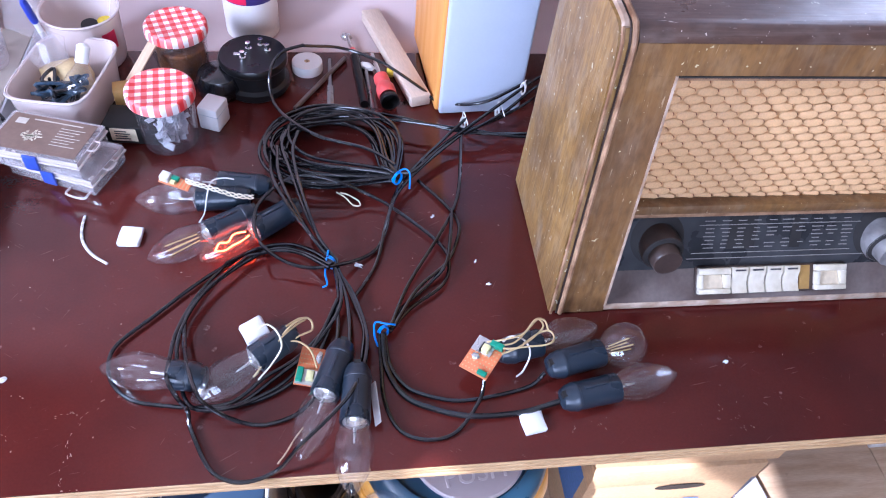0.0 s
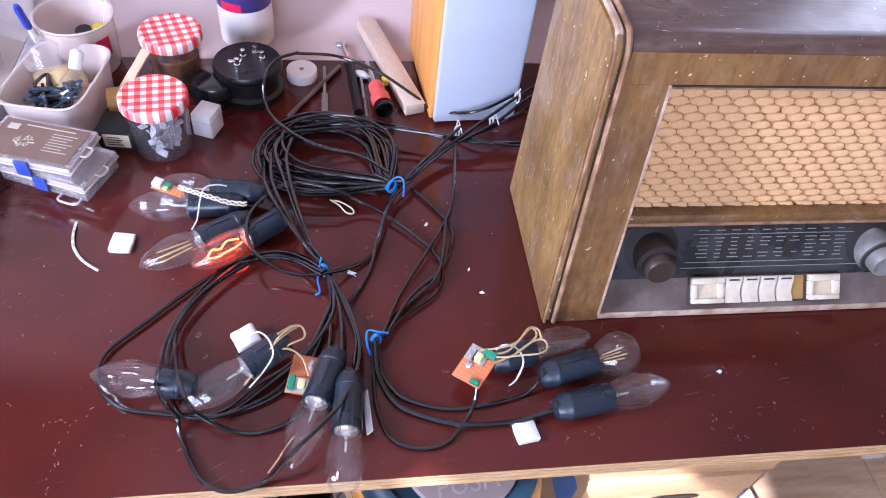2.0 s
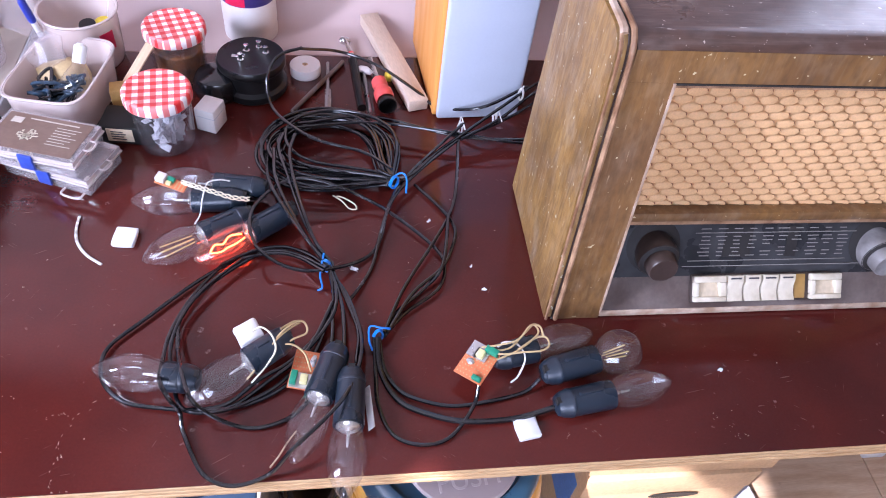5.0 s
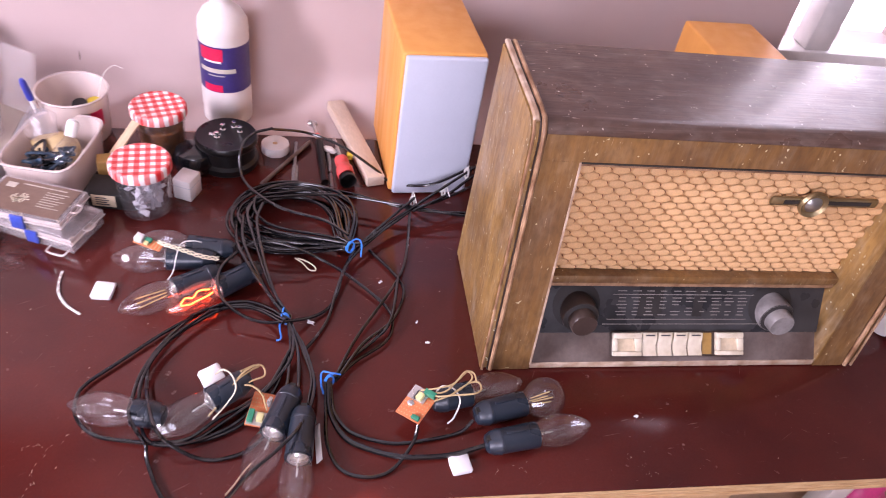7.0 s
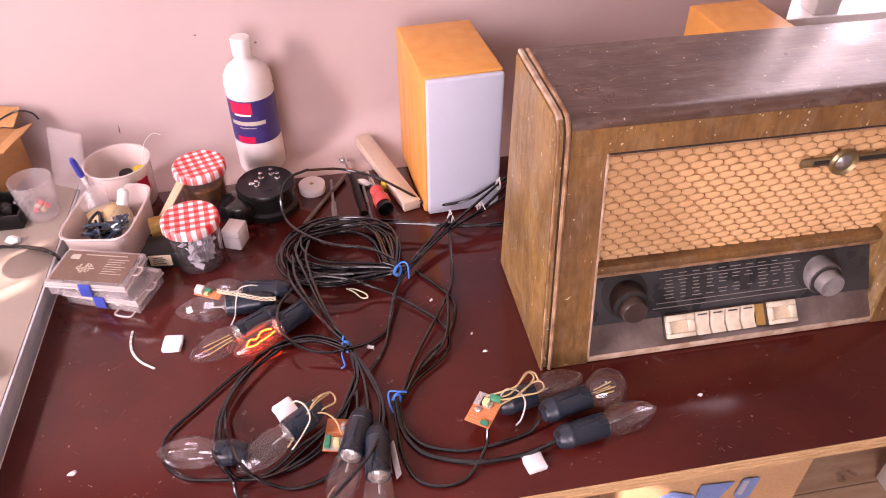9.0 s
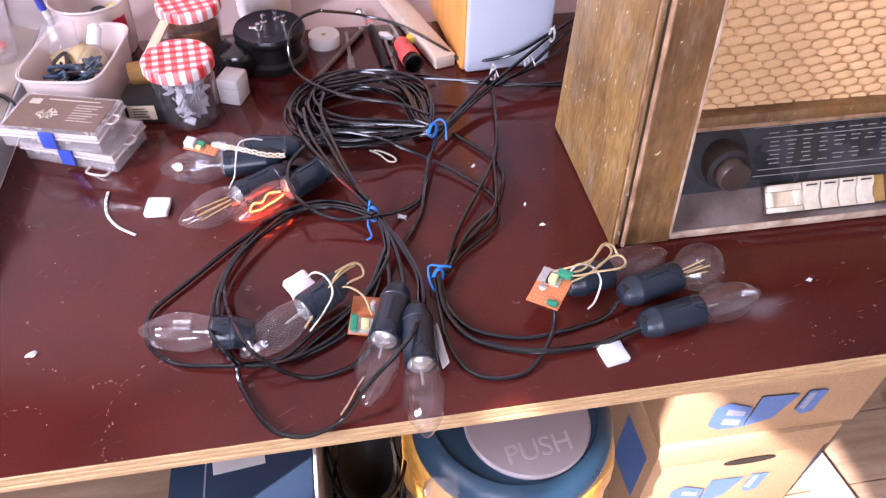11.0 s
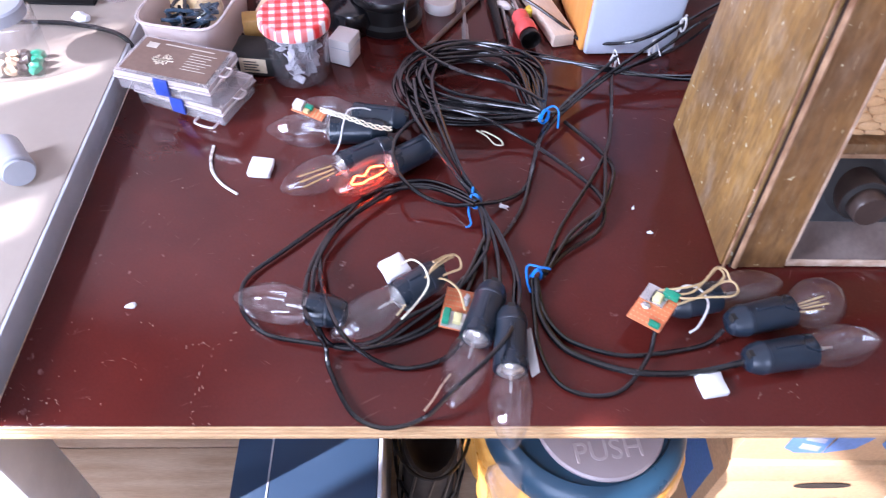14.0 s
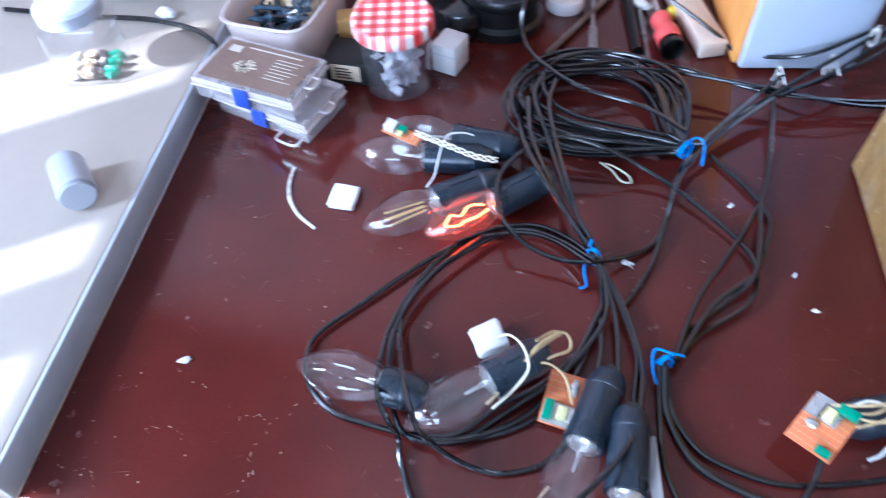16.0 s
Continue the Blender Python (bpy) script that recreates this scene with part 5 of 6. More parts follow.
def carton(x, y, z, w, d, h, turn, handle):
    c = thing("moving_box", pose(x, y, z, 0, 0, turn), "brown cardboard moving box printed with blue open-box shapes", "box", "stacked moving boxes")
    part("body", box(0, w, 0, d, 0.0004, h, 0.002), M_CARD, c)
    part("lid_edge", box(-0.002, w + 0.002, -0.002, d, h - 0.055, h + 0.001, 0.0015), M_CARD, c, "folded top flap")
    if handle:
        part("hand_hole", prism([(0.038 * math.cos(a) + 0.006 * (1 if math.cos(a) > 0 else -1), 0.009 * math.sin(a)) for a in (2 * math.pi * k / 20 for k in range(20))], 0.001,
                                Matrix.Translation((w * 0.56, -0.0032, h - 0.068)) @ Matrix.Rotation(math.pi / 2, 4, "X")), M_DARK, c, "dark oval hand hole")
    face = Matrix.Translation((w * 0.42, -0.0028, h * (0.48 if handle else 0.30))) @ Matrix.Rotation(math.pi / 2, 4, "X")
    for o, mm in (([(-0.07, -0.035), (-0.05, -0.05), (-0.012, -0.05), (-0.012, 0.0), (-0.052, 0.02), (-0.07, 0.01)], M_BLUEPRINT), ([(-0.05, -0.035), (-0.02, -0.045), (-0.02, -0.03), (-0.05, -0.02)], M_PALEPRINT),
                  ([(-0.05, -0.01), (-0.02, -0.02), (-0.02, -0.008), (-0.05, 0.004)], M_PALEPRINT), ([(-0.01, -0.05), (0.03, -0.035), (0.052, 0.022), (-0.006, 0.026)], M_BLUEPRINT),
                  ([(0.06, -0.02), (0.072, -0.035), (0.09, -0.03), (0.095, 0.024), (0.065, 0.026)], M_BLUEPRINT), ([(0.064, -0.016), (0.074, -0.022), (0.078, 0.02), (0.068, 0.02)], M_PALEPRINT)):
        p_ = part("print", prism(o, 0.0004, face @ (pose(0, 0, 0.0004) if mm is M_PALEPRINT else pose(0, 0, 0))), mm, c, "blue printed open-box shape", smooth=False)
    return c


low = carton(0.292, 0.172, 0, 0.29, 0.3, 0.285, 0, True)
upb = carton(0.292, 0.180, 0.287, 0.31, 0.3, 0.27, -1, False)
part("side_print", box(-0.0012, -0.0006, 0.02, 0.10, 0.10, 0.24), M_BLUEPRINT, low, "dark blue block on the side")
writing("print", "BOX", 0.05, Matrix.Translation((-0.0026, 0.09, 0.24)) @ Matrix(((0, 0, -1, 0), (-1, 0, 0, 0), (0, 1, 0, 0), (0, 0, 0, 1))) @ pose(0, 0, 0, 0, 0, 0), M_INK, upb, 0.0003)
pl = tagged(part("plank", box(-0.03, 0.03, -0.2, 0.2, 0, 0.018, 0.001), M_GREYPLANK), "grey painted plank lying on the floor", "plank")
pl.matrix_world = pose(0.675, 0.30, 0.0005, 0, 0, 8)
pk = tagged(part("pink_bag", lump((0.07, 0.07, 0.08), 90, detail=3), M_PINK), "bright pink plastic bag on the floor", "bag")
pk.matrix_world = pose(1.12, 0.36, 0.0)

# ---- the string of lamp holders and bulbs ----
def aimed(base, tip):
    """A pose at base whose z axis points to tip."""
    d = Vector(tip) - Vector(base)
    return Matrix.Translation(base) @ d.to_track_quat("Z", "Y").to_matrix().to_4x4()


def holder(jx, jy, tx, ty, style, label, jz=0.0178, tz=0.0178, length=0.058, roll=0):
    """A lamp holder with its bulb: mouth of the holder at (jx, jy), bulb pointing to (tx, ty)."""
    h = thing("lamp_holder", aimed((jx, jy, T + jz), (tx, ty, T + tz)) @ pose(0, 0, 0, 0, 0, roll), label, "light bulb", "string light bulbs")
    L = length
    sock = part("socket", lathe([(0, -L), (0.004, -L), (0.0095, -L + 0.002), (0.0125, -L + 0.008), (0.0133, -L + 0.013), (0.0137, -L + 0.0135), (0.0137, -L + 0.0165), (0.0132, -L + 0.017), (0.0136, -0.014), (0.0140, -0.002),
                               (0.0138, 0.0), (0.0122, 0.0), (0.0120, -0.008), (0, -0.008)], 28), M_SOCKET, h, "black plastic lamp holder", angle=40)
    part("rib", box(-0.0014, 0.0014, 0.0128, 0.0147, -L + 0.022, -0.012, 0.0004), M_SOCKET, sock)
    part("cord_slot", box(-0.003, 0.003, 0.004, 0.0105, -L + 0.0005, -L + 0.006), M_DARK, sock, "dark cord opening")
    if style == "globe":
        prof = [(0.0112, -0.006), (0.0115, 0.001), (0.0135, 0.006), (0.0185, 0.012), (0.0215, 0.019), (0.0225, 0.026), (0.0215, 0.034), (0.0175, 0.042), (0.010, 0.0475), (0.004, 0.049), (0, 0.0492)]
    else:
        prof = [(0.0112, -0.006), (0.0116, 0.0), (0.0140, 0.007), (0.0164, 0.016), (0.0174, 0.025), (0.0168, 0.035), (0.0142, 0.045), (0.0098, 0.054), (0.0058, 0.0605), (0.0028, 0.0640), (0.0010, 0.0652), (0, 0.0654)]
    lit = style == "lit"
    glass = part("bulb", lathe(prof, 64, wave=None if style == "globe" else (lambda a, z: 1 + 0.03 * math.cos(9 * a + 55 * z) * min(1, max(0, z / 0.012)))), M_GLOWGLASS if lit else M_GLASS, h, "clear glass bulb" if not lit else "clear glass bulb with the filament's orange glow put into its colour", angle=60)
    part("cap", lathe([(0, -0.0075), (0.0108, -0.0075), (0.0112, 0.0005), (0.0095, 0.0025), (0.006, 0.0035), (0.003, 0.005), (0, 0.0055)], 20), M_BASE, glass, "bright metal bulb cap")
    if style in ("filament", "globe", "lit"):
        if lit:
            for sx in (-1, 1):
                part("filament", tube([(0.003 * sx, 0, 0.008), (0.0065 * sx, 0.002, 0.020), (0.0035 * sx, -0.001, 0.030), (0.0060 * sx, 0.001, 0.038), (0.0008 * sx, 0, 0.047)], 0.0008, 6, 6), M_FIL, glass, "glowing orange filament")
            return h
        zs = (0.010, 0.044 if style != "globe" else 0.034)
        for k in range(4):
            a = math.pi / 4 + k * math.pi / 2
            r0, r1 = (0.0035, 0.0055)
            part("filament", tube([(r0 * math.cos(a), r0 * math.sin(a), zs[0]), (r1 * math.cos(a), r1 * math.sin(a), zs[1])], 0.0007, 6, 2), M_LEDOFF, glass, "yellow LED filament")
    else:
        part("stem", lathe([(0.0022, 0.004), (0.0012, 0.011), (0.0008, 0.019), (0, 0.020)], 10), M_BASE, glass, "small metal stem")
    return h


CLEAR = "clear candle bulb in a black string-light holder on the table"
holder(-0.247, 0.098, -0.311, 0.109, "plain", CLEAR, length=0.032)
holder(-0.174, 0.1055, -0.230, 0.067, "plain", "clear candle bulb in a holder bound with white wire", jz=0.024, tz=0.0178, length=0.046)
holder(-0.111, 0.069, -0.133, 0.006, "plain", CLEAR)
holder(-0.085, 0.039, -0.090, -0.027, "plain", "clear candle bulb overhanging the table's front edge", jz=0.019)
holder(-0.225, 0.341, -0.284, 0.349, "plain", CLEAR, jz=0.02, tz=0.02)
holder(-0.247, 0.3195, -0.308, 0.3195, "plain", CLEAR)
holder(-0.232, 0.268, -0.285, 0.235, "filament", "clear candle bulb with yellow LED filaments")
holder(-0.184, 0.271, -0.234, 0.233, "lit", "glowing orange candle bulb in a black holder")
holder(0.097, 0.113, 0.151, 0.126, "plain", "clear candle bulb beside the radio", length=0.045)
holder(0.153, 0.095, 0.200, 0.107, "globe", "clear round bulb with yellow LED filaments", jz=0.0228, tz=0.0228)
holder(0.161, 0.059, 0.220, 0.069, "plain", "clear candle bulb in a black holder near the table edge")

# ---- black cables; heights are above the table top ----
CABLES = [
    ("K1", [(-0.185, 0.254, 0.004), (-0.231, 0.219, 0.004), (-0.278, 0.171, 0.004), (-0.304, 0.143, 0.004), (-0.309, 0.122, 0.004), (-0.302, 0.1, 0.004), (-0.281, 0.081, 0.004), (-0.246, 0.072, 0.006), (-0.211, 0.067, 0.008), (-0.176, 0.073, 0.004), (-0.144, 0.089, 0.004), (-0.119, 0.117, 0.004), (-0.099, 0.169, 0.01)]),
    ("K2", [(-0.211, 0.238, 0.004), (-0.235, 0.198, 0.006), (-0.251, 0.156, 0.006), (-0.254, 0.121, 0.008), (-0.248, 0.087, 0.03), (-0.237, 0.067, 0.03), (-0.231, 0.064, 0.012), (-0.228, 0.05, 0.004), (-0.211, 0.015, 0.004), (-0.195, 0.001, 0.004), (-0.175, -0.002, 0.004), (-0.151, 0.005, 0.008), (-0.131, 0.012, 0.037), (-0.104, 0.039, 0.037), (-0.085, 0.065, 0.034), (-0.073, 0.104, 0.02), (-0.071, 0.142, 0.012), (-0.082, 0.187, 0.01), (-0.095, 0.212, 0.012)]),
    ("K3", [(-0.104, 0.216, 0.022), (-0.13, 0.24, 0.014), (-0.156, 0.251, 0.01), (-0.179, 0.245, 0.008), (-0.22, 0.207, 0.01), (-0.242, 0.171, 0.01), (-0.242, 0.14, 0.012), (-0.231, 0.096, 0.03), (-0.217, 0.062, 0.037), (-0.202, 0.055, 0.02), (-0.181, 0.052, 0.004), (-0.16, 0.05, 0.004), (-0.133, 0.061, 0.004), (-0.112, 0.09, 0.004), (-0.099, 0.134, 0.01), (-0.098, 0.18, 0.012)]),
    ("K4", [(-0.19, 0.242, 0.01), (-0.23, 0.193, 0.012), (-0.248, 0.142, 0.01), (-0.242, 0.097, 0.004), (-0.228, 0.068, 0.01), (-0.202, 0.063, 0.012), (-0.176, 0.074, 0.006), (-0.144, 0.095, 0.006), (-0.117, 0.136, 0.008), (-0.098, 0.178, 0.014)]),
    ("K5", [(0.067, 0.439, 0.03), (0.038, 0.414, 0.02), (-0.013, 0.357, 0.012), (-0.034, 0.316, 0.008), (-0.042, 0.281, 0.004), (-0.054, 0.252, 0.004), (-0.075, 0.235, 0.006), (-0.105, 0.216, 0.02), (-0.13, 0.219, 0.016), (-0.154, 0.227, 0.02), (-0.174, 0.239, 0.032), (-0.182, 0.265, 0.034), (-0.178, 0.295, 0.034), (-0.154, 0.327, 0.034), (-0.127, 0.334, 0.036), (-0.093, 0.329, 0.03), (-0.065, 0.326, 0.016), (-0.032, 0.307, 0.008), (0.01, 0.261, 0.006), (0.022, 0.232, 0.006), (0.012, 0.198, 0.006), (-0.025, 0.168, 0.006), (-0.048, 0.138, 0.01)]),
    ("S1", [(0.059, 0.422, 0.02), (0.049, 0.35, 0.004), (0.036, 0.306, 0.006), (0.011, 0.257, 0.01), (-0.024, 0.2, 0.006), (-0.048, 0.14, 0.014)]),
    ("S2", [(-0, 0.356, 0.004), (0.027, 0.317, 0.004), (0.04, 0.285, 0.004), (0.033, 0.255, 0.004), (0.017, 0.222, 0.01), (-0.016, 0.19, 0.01), (-0.045, 0.141, 0.012)]),
    ("S4", [(0.034, 0.302, 0.01), (0.019, 0.225, 0.014), (-0.002, 0.201, 0.004), (-0.034, 0.17, 0.004), (-0.049, 0.141, 0.008)]),
    ("S5", [(-0.082, 0.183, 0.008), (-0.068, 0.207, 0.004), (-0.054, 0.237, 0.004), (-0.043, 0.28, 0.012), (-0.027, 0.325, 0.014), (0.007, 0.371, 0.014), (0.057, 0.418, 0.02)]),
    ("K7", [(-0.053, 0.137, 0.01), (-0.05, 0.107, 0.004), (-0.04, 0.085, 0.004), (-0.024, 0.072, 0.004), (0.01, 0.062, 0.004), (0.047, 0.065, 0.004), (0.082, 0.073, 0.004), (0.097, 0.081, 0.014)]),
    ("K8", [(-0.055, 0.134, 0.014), (-0.053, 0.102, 0.004), (-0.038, 0.07, 0.004), (-0.01, 0.054, 0.004), (0.022, 0.044, 0.007), (0.067, 0.045, 0.006), (0.105, 0.05, 0.014)]),
    ("K9", [(-0.058, 0.136, 0.012), (-0.058, 0.102, 0.004), (-0.057, 0.066, 0.004), (-0.045, 0.036, 0.004), (-0.021, 0.025, 0.004), (0.006, 0.031, 0.004), (0.03, 0.058, 0.009), (0.037, 0.077, 0.02)]),
    ("D1", [(-0.153, 0.418, 0.03), (-0.157, 0.387, 0.032), (-0.143, 0.331, 0.036), (-0.126, 0.274, 0.03), (-0.103, 0.229, 0.016)]),
    ("D2", [(-0.172, 0.394, 0.02), (-0.165, 0.331, 0.036), (-0.141, 0.278, 0.034), (-0.103, 0.227, 0.014)]),
    ("D3", [(-0.139, 0.409, 0.036), (-0.144, 0.371, 0.038), (-0.134, 0.31, 0.04), (-0.117, 0.252, 0.03), (-0.099, 0.227, 0.018)]),
    ("D4", [(-0.163, 0.39, 0.03), (-0.157, 0.329, 0.038), (-0.131, 0.267, 0.03), (-0.102, 0.22, 0.02)]),
    ("E1", [(-0.102, 0.226, 0.016), (-0.09, 0.184, 0.014), (-0.087, 0.152, 0.016), (-0.087, 0.123, 0.016)]),
    ("E2", [(-0.099, 0.224, 0.014), (-0.083, 0.181, 0.01), (-0.073, 0.144, 0.01), (-0.076, 0.109, 0.012), (-0.079, 0.075, 0.016)]),
    ("E3", [(-0.101, 0.224, 0.018), (-0.097, 0.181, 0.01), (-0.111, 0.15, 0.004), (-0.137, 0.118, 0.004), (-0.166, 0.097, 0.006), (-0.194, 0.073, 0.006), (-0.228, 0.068, 0.008)]),
    ("E4", [(-0.098, 0.234, 0.01), (-0.094, 0.177, 0.016), (-0.105, 0.151, 0.01), (-0.128, 0.121, 0.006), (-0.157, 0.097, 0.004), (-0.185, 0.074, 0.004), (-0.211, 0.068, 0.004)]),
    ("F1", [(-0.185, 0.252, 0.006), (-0.153, 0.26, 0.004), (-0.127, 0.252, 0.006), (-0.113, 0.234, 0.012), (-0.105, 0.218, 0.02)]),
    ("F2", [(-0.19, 0.242, 0.01), (-0.158, 0.248, 0.01), (-0.133, 0.24, 0.012), (-0.106, 0.212, 0.022)]),
    ("F3", [(-0.211, 0.235, 0.008), (-0.179, 0.25, 0.012), (-0.147, 0.256, 0.01), (-0.12, 0.24, 0.014), (-0.103, 0.219, 0.02)]),
    ("N1", [(-0.045, 0.354, 0.03), (-0.012, 0.352, 0.02), (0.03, 0.4, 0.016), (0.061, 0.422, 0.024), (0.122, 0.455, 0.05), (0.155, 0.476, 0.06), (0.201, 0.503, 0.07)]),
    ("W1", [(-0.137, 0.436, 0.03), (-0.047, 0.462, 0.02), (0.061, 0.43, 0.016), (0.14, 0.432, 0.01), (0.173, 0.436, 0.01)]),
    ("W2", [(-0.149, 0.427, 0.03), (-0.05, 0.446, 0.024), (0.049, 0.433, 0.02), (0.125, 0.425, 0.012), (0.17, 0.426, 0.01)]),
    ("W3", [(0.058, 0.423, 0.02), (0.109, 0.449, 0.02), (0.159, 0.486, 0.02), (0.198, 0.515, 0.03)]),
    ("W4", [(0.062, 0.42, 0.02), (0.113, 0.447, 0.03), (0.156, 0.477, 0.045), (0.201, 0.512, 0.05)]),
    ("R1", [(-0.131, 0.527, 0.075), (-0.159, 0.517, 0.07), (-0.173, 0.498, 0.055), (-0.171, 0.475, 0.03), (-0.149, 0.437, 0.03), (-0.112, 0.401, 0.034), (-0.06, 0.38, 0.034), (-0.029, 0.345, 0.04)]),
    ("R2", [(-0.132, 0.525, 0.075), (-0.084, 0.557, 0.05), (-0.033, 0.54, 0.04), (0.017, 0.513, 0.02), (0.041, 0.494, 0.012), (0.092, 0.47, 0.03), (0.154, 0.489, 0.05)]),
]
for nm, pts in CABLES:
    thick = 0.0028 if nm == "K8" else 0.0020
    tagged(part("cable", tube([(x, y, T + max(z, thick + 0.0004)) for x, y, z in pts], thick, 8, 8), M_BLACK),
           "black round string-light cable lying on the table", "cable", "string light cables")


def coil(cx, cy, rx, ry, strands, seed, z0, z1, tied, a0=0, a1=360, spread=0.010):
    """Loops of cable lying on one another, each a thing of its own."""
    rnd_ = random.Random(seed)
    for k in range(strands):
        jx, jy = rnd_.uniform(-spread, spread) * 0.5, rnd_.uniform(-spread, spread) * 0.5
        s = 1 + rnd_.uniform(-0.20, 0.14)
        z = z0 + (z1 - z0) * (k + 0.5) / strands
        ph_ = rnd_.uniform(0, 6.28)
        n = 30
        pts = []
        for i in range(n + 1):
            a = radians(a0 + (a1 - a0) * i / n)
            w = 1 + 0.045 * math.sin(2 * a + ph_)
            # every loop is drawn together where the blue wire binds the bundle
            pull = max(0.0, math.cos(a - tied[2])) ** 5
            px, py = cx + jx + rx * s * w * math.cos(a), cy + jy + ry * s * w * math.sin(a)
            pz = max(0.003, z + 0.004 * math.sin(a + ph_))
            pts.append((px + (tied[0] + jx * 0.35 - px) * pull, py + (tied[1] + jy * 0.35 - py) * pull, T + pz + (0.55 * z + 0.010 - pz) * pull))
        tagged(part("cable", tube(pts, 0.0020, 8, 3), M_BLACK), "black string-light cable wound into a coil", "cable", "coiled cable loops")


coil(-0.102, 0.410, 0.070, 0.056, 16, 5, 0.003, 0.026, (-0.029, 0.345, radians(-44)), spread=0.020)


# ---- wire ties and loose wires ----
def wire(name, pts, r, mat, label, flat=1.0):
    return tagged(part(name, tube([(x, y, T + z) for x, y, z in pts], r, 6, 6, flat=flat), mat), label, "wire")


def tie(x, y, z, turn, tail, mat, r=0.0011, ring=0.011):
    """A wire twisted round a bundle of cable, with loose ends."""
    ca, sa = math.cos(radians(turn)), math.sin(radians(turn))
    pts = []
    for k in range(15):
        a = 2 * math.pi * k / 7
        u = 0.0018 * (k - 7) / 7
        pts.append((x + ca * u - sa * ring * math.cos(a), y + sa * u + ca * ring * math.cos(a), max(0.0015, z + 0.009 * math.sin(a))))
    pts += [(x + a, y + b, c) for a, b, c in tail]
    return wire("wire_tie", pts, r, mat, "bright blue wire twisted round a cable bundle" if mat is M_BLUEWIRE else "white wire twisted round a cable bundle")


tie(-0.026, 0.342, 0.022, 120, [(0.003, 0.003, 0.031), (0.010, 0.004, 0.032), (0.014, -0.001, 0.028), (0.013, -0.014, 0.018)], M_BLUEWIRE, 0.0010, 0.0055)
tie(-0.104, 0.226, 0.014, 60, [(-0.002, 0.006, 0.026), (-0.006, -0.01, 0.012), (-0.004, -0.022, 0.006), (-0.009, -0.024, 0.003)], M_BLUEWIRE, 0.0010, 0.0052)
tie(-0.054, 0.138, 0.012, 100, [(0.004, 0.002, 0.021), (0.012, 0.003, 0.018), (0.002, 0.003, 0.021), (-0.008, 0.005, 0.020), (-0.009, -0.006, 0.014), (-0.006, -0.015, 0.008)], M_BLUEWIRE, 0.0010, 0.0045)
tie(0.064, 0.442, 0.02, 40, [(0.0, 0.004, 0.034), (0.004, -0.012, 0.026)], M_WHITEWIRE, 0.0008, 0.0034)
tie(0.108, 0.452, 0.03, 30, [(0.002, 0.004, 0.042), (0.008, -0.010, 0.03)], M_WHITEWIRE, 0.0008, 0.0034)
tie(0.139, 0.462, 0.058, 40, [(0.003, 0.004, 0.068)], M_WHITEWIRE, 0.0008, 0.0034)
wire("wire_loop", [(-0.092, 0.334, 0.008), (-0.084, 0.333, 0.006), (-0.072, 0.325, 0.004), (-0.070, 0.318, 0.003), (-0.078, 0.319, 0.003), (-0.086, 0.329, 0.005), (-0.096, 0.337, 0.006)], 0.0009, M_YELLOWWIRE, "small loop of cream wire on the table")
wire("white_thread", [(-0.152, 0.012, 0.004), (-0.145, 0.022, 0.004), (-0.138, 0.035, 0.003), (-0.131, 0.045, 0.003)], 0.0008, M_SPLINT, "thin tan thread beside a bulb")
led = thing("led_strip", pose(0, 0, 0), "short piece of thin white LED strip on the table", "strip")
part("strip", tube([(-0.367, 0.313, T + 0.001), (-0.3665, 0.295, T + 0.0014), (-0.362, 0.276, T + 0.0014), (-0.350, 0.258, T + 0.0014), (-0.332, 0.244, T + 0.001)], 0.0007, 6, 8, flat=2.2), M_WHITEWIRE, led)
for k, (x, y) in enumerate(((-0.3668, 0.306), (-0.3668, 0.298), (-0.3655, 0.289), (-0.363, 0.279))):
    part("chip", box(x - 0.0012, x + 0.0012, y - 0.0022, y + 0.0022, T + 0.0016, T + 0.0026), M_PRINT, led)


# ---- small circuit boards ----
def board(name, m, w, d, label, seed):
    b = thing(name, m, label, "circuit board", "small circuit boards")
    base = part("board", box(-w / 2, w / 2, -d / 2, d / 2, 0, 0.0014, 0.0002), M_PCB, b, "copper-orange strip board")
    holes = bmesh.new()
    for i in range(8):
        for j in range(8):
            lathe([(0, 0.0015), (0.0007, 0.0015)], 6, pose(-w / 2 + (i + 0.7) * w / 8.4, -d / 2 + (j + 0.7) * d / 8.4, 0.0001), holes)
    part("holes", holes, M_CREAMWIRE, base, "rows of tiny pads", smooth=False)
    return b


b1 = board("driver_board", pose(0.035, 0.090, T + 0.031, 10, -6, -40), 0.029, 0.036, "orange strip board with green terminals and tan wires", 1)
part("module", box(-0.014, 0.006, 0.003, 0.019, 0.0016, 0.003), M_SOLDER, b1, "silvery module")
part("chip", box(-0.004, 0.003, 0.004, 0.012, 0.003, 0.008, 0.0006), M_CHIP, b1, "yellow transformer")
part("chip", box(-0.0055, -0.0042, 0.003, 0.013, 0.003, 0.0075), M_DARK, b1)
part("terminal_block", box(0.001, 0.014, 0.0125, 0.0185, 0.003, 0.0095, 0.0006), M_GREEN, b1, "green terminal block")
part("terminal_block", box(0.004, 0.013, -0.017, -0.0125, 0.0016, 0.006, 0.0006), M_GREEN, b1, "green terminal block")
part("solder_blob", lump((0.004, 0.003, 0.0018), 14, m=pose(-0.006, -0.002, 0.0014)), M_SOLDER, b1)
b2 = board("driver_board", pose(-0.124, 0.104, T + 0.008, 4, 4, -12), 0.025, 0.040, "orange strip board with a small driver module, lying under wires", 2)
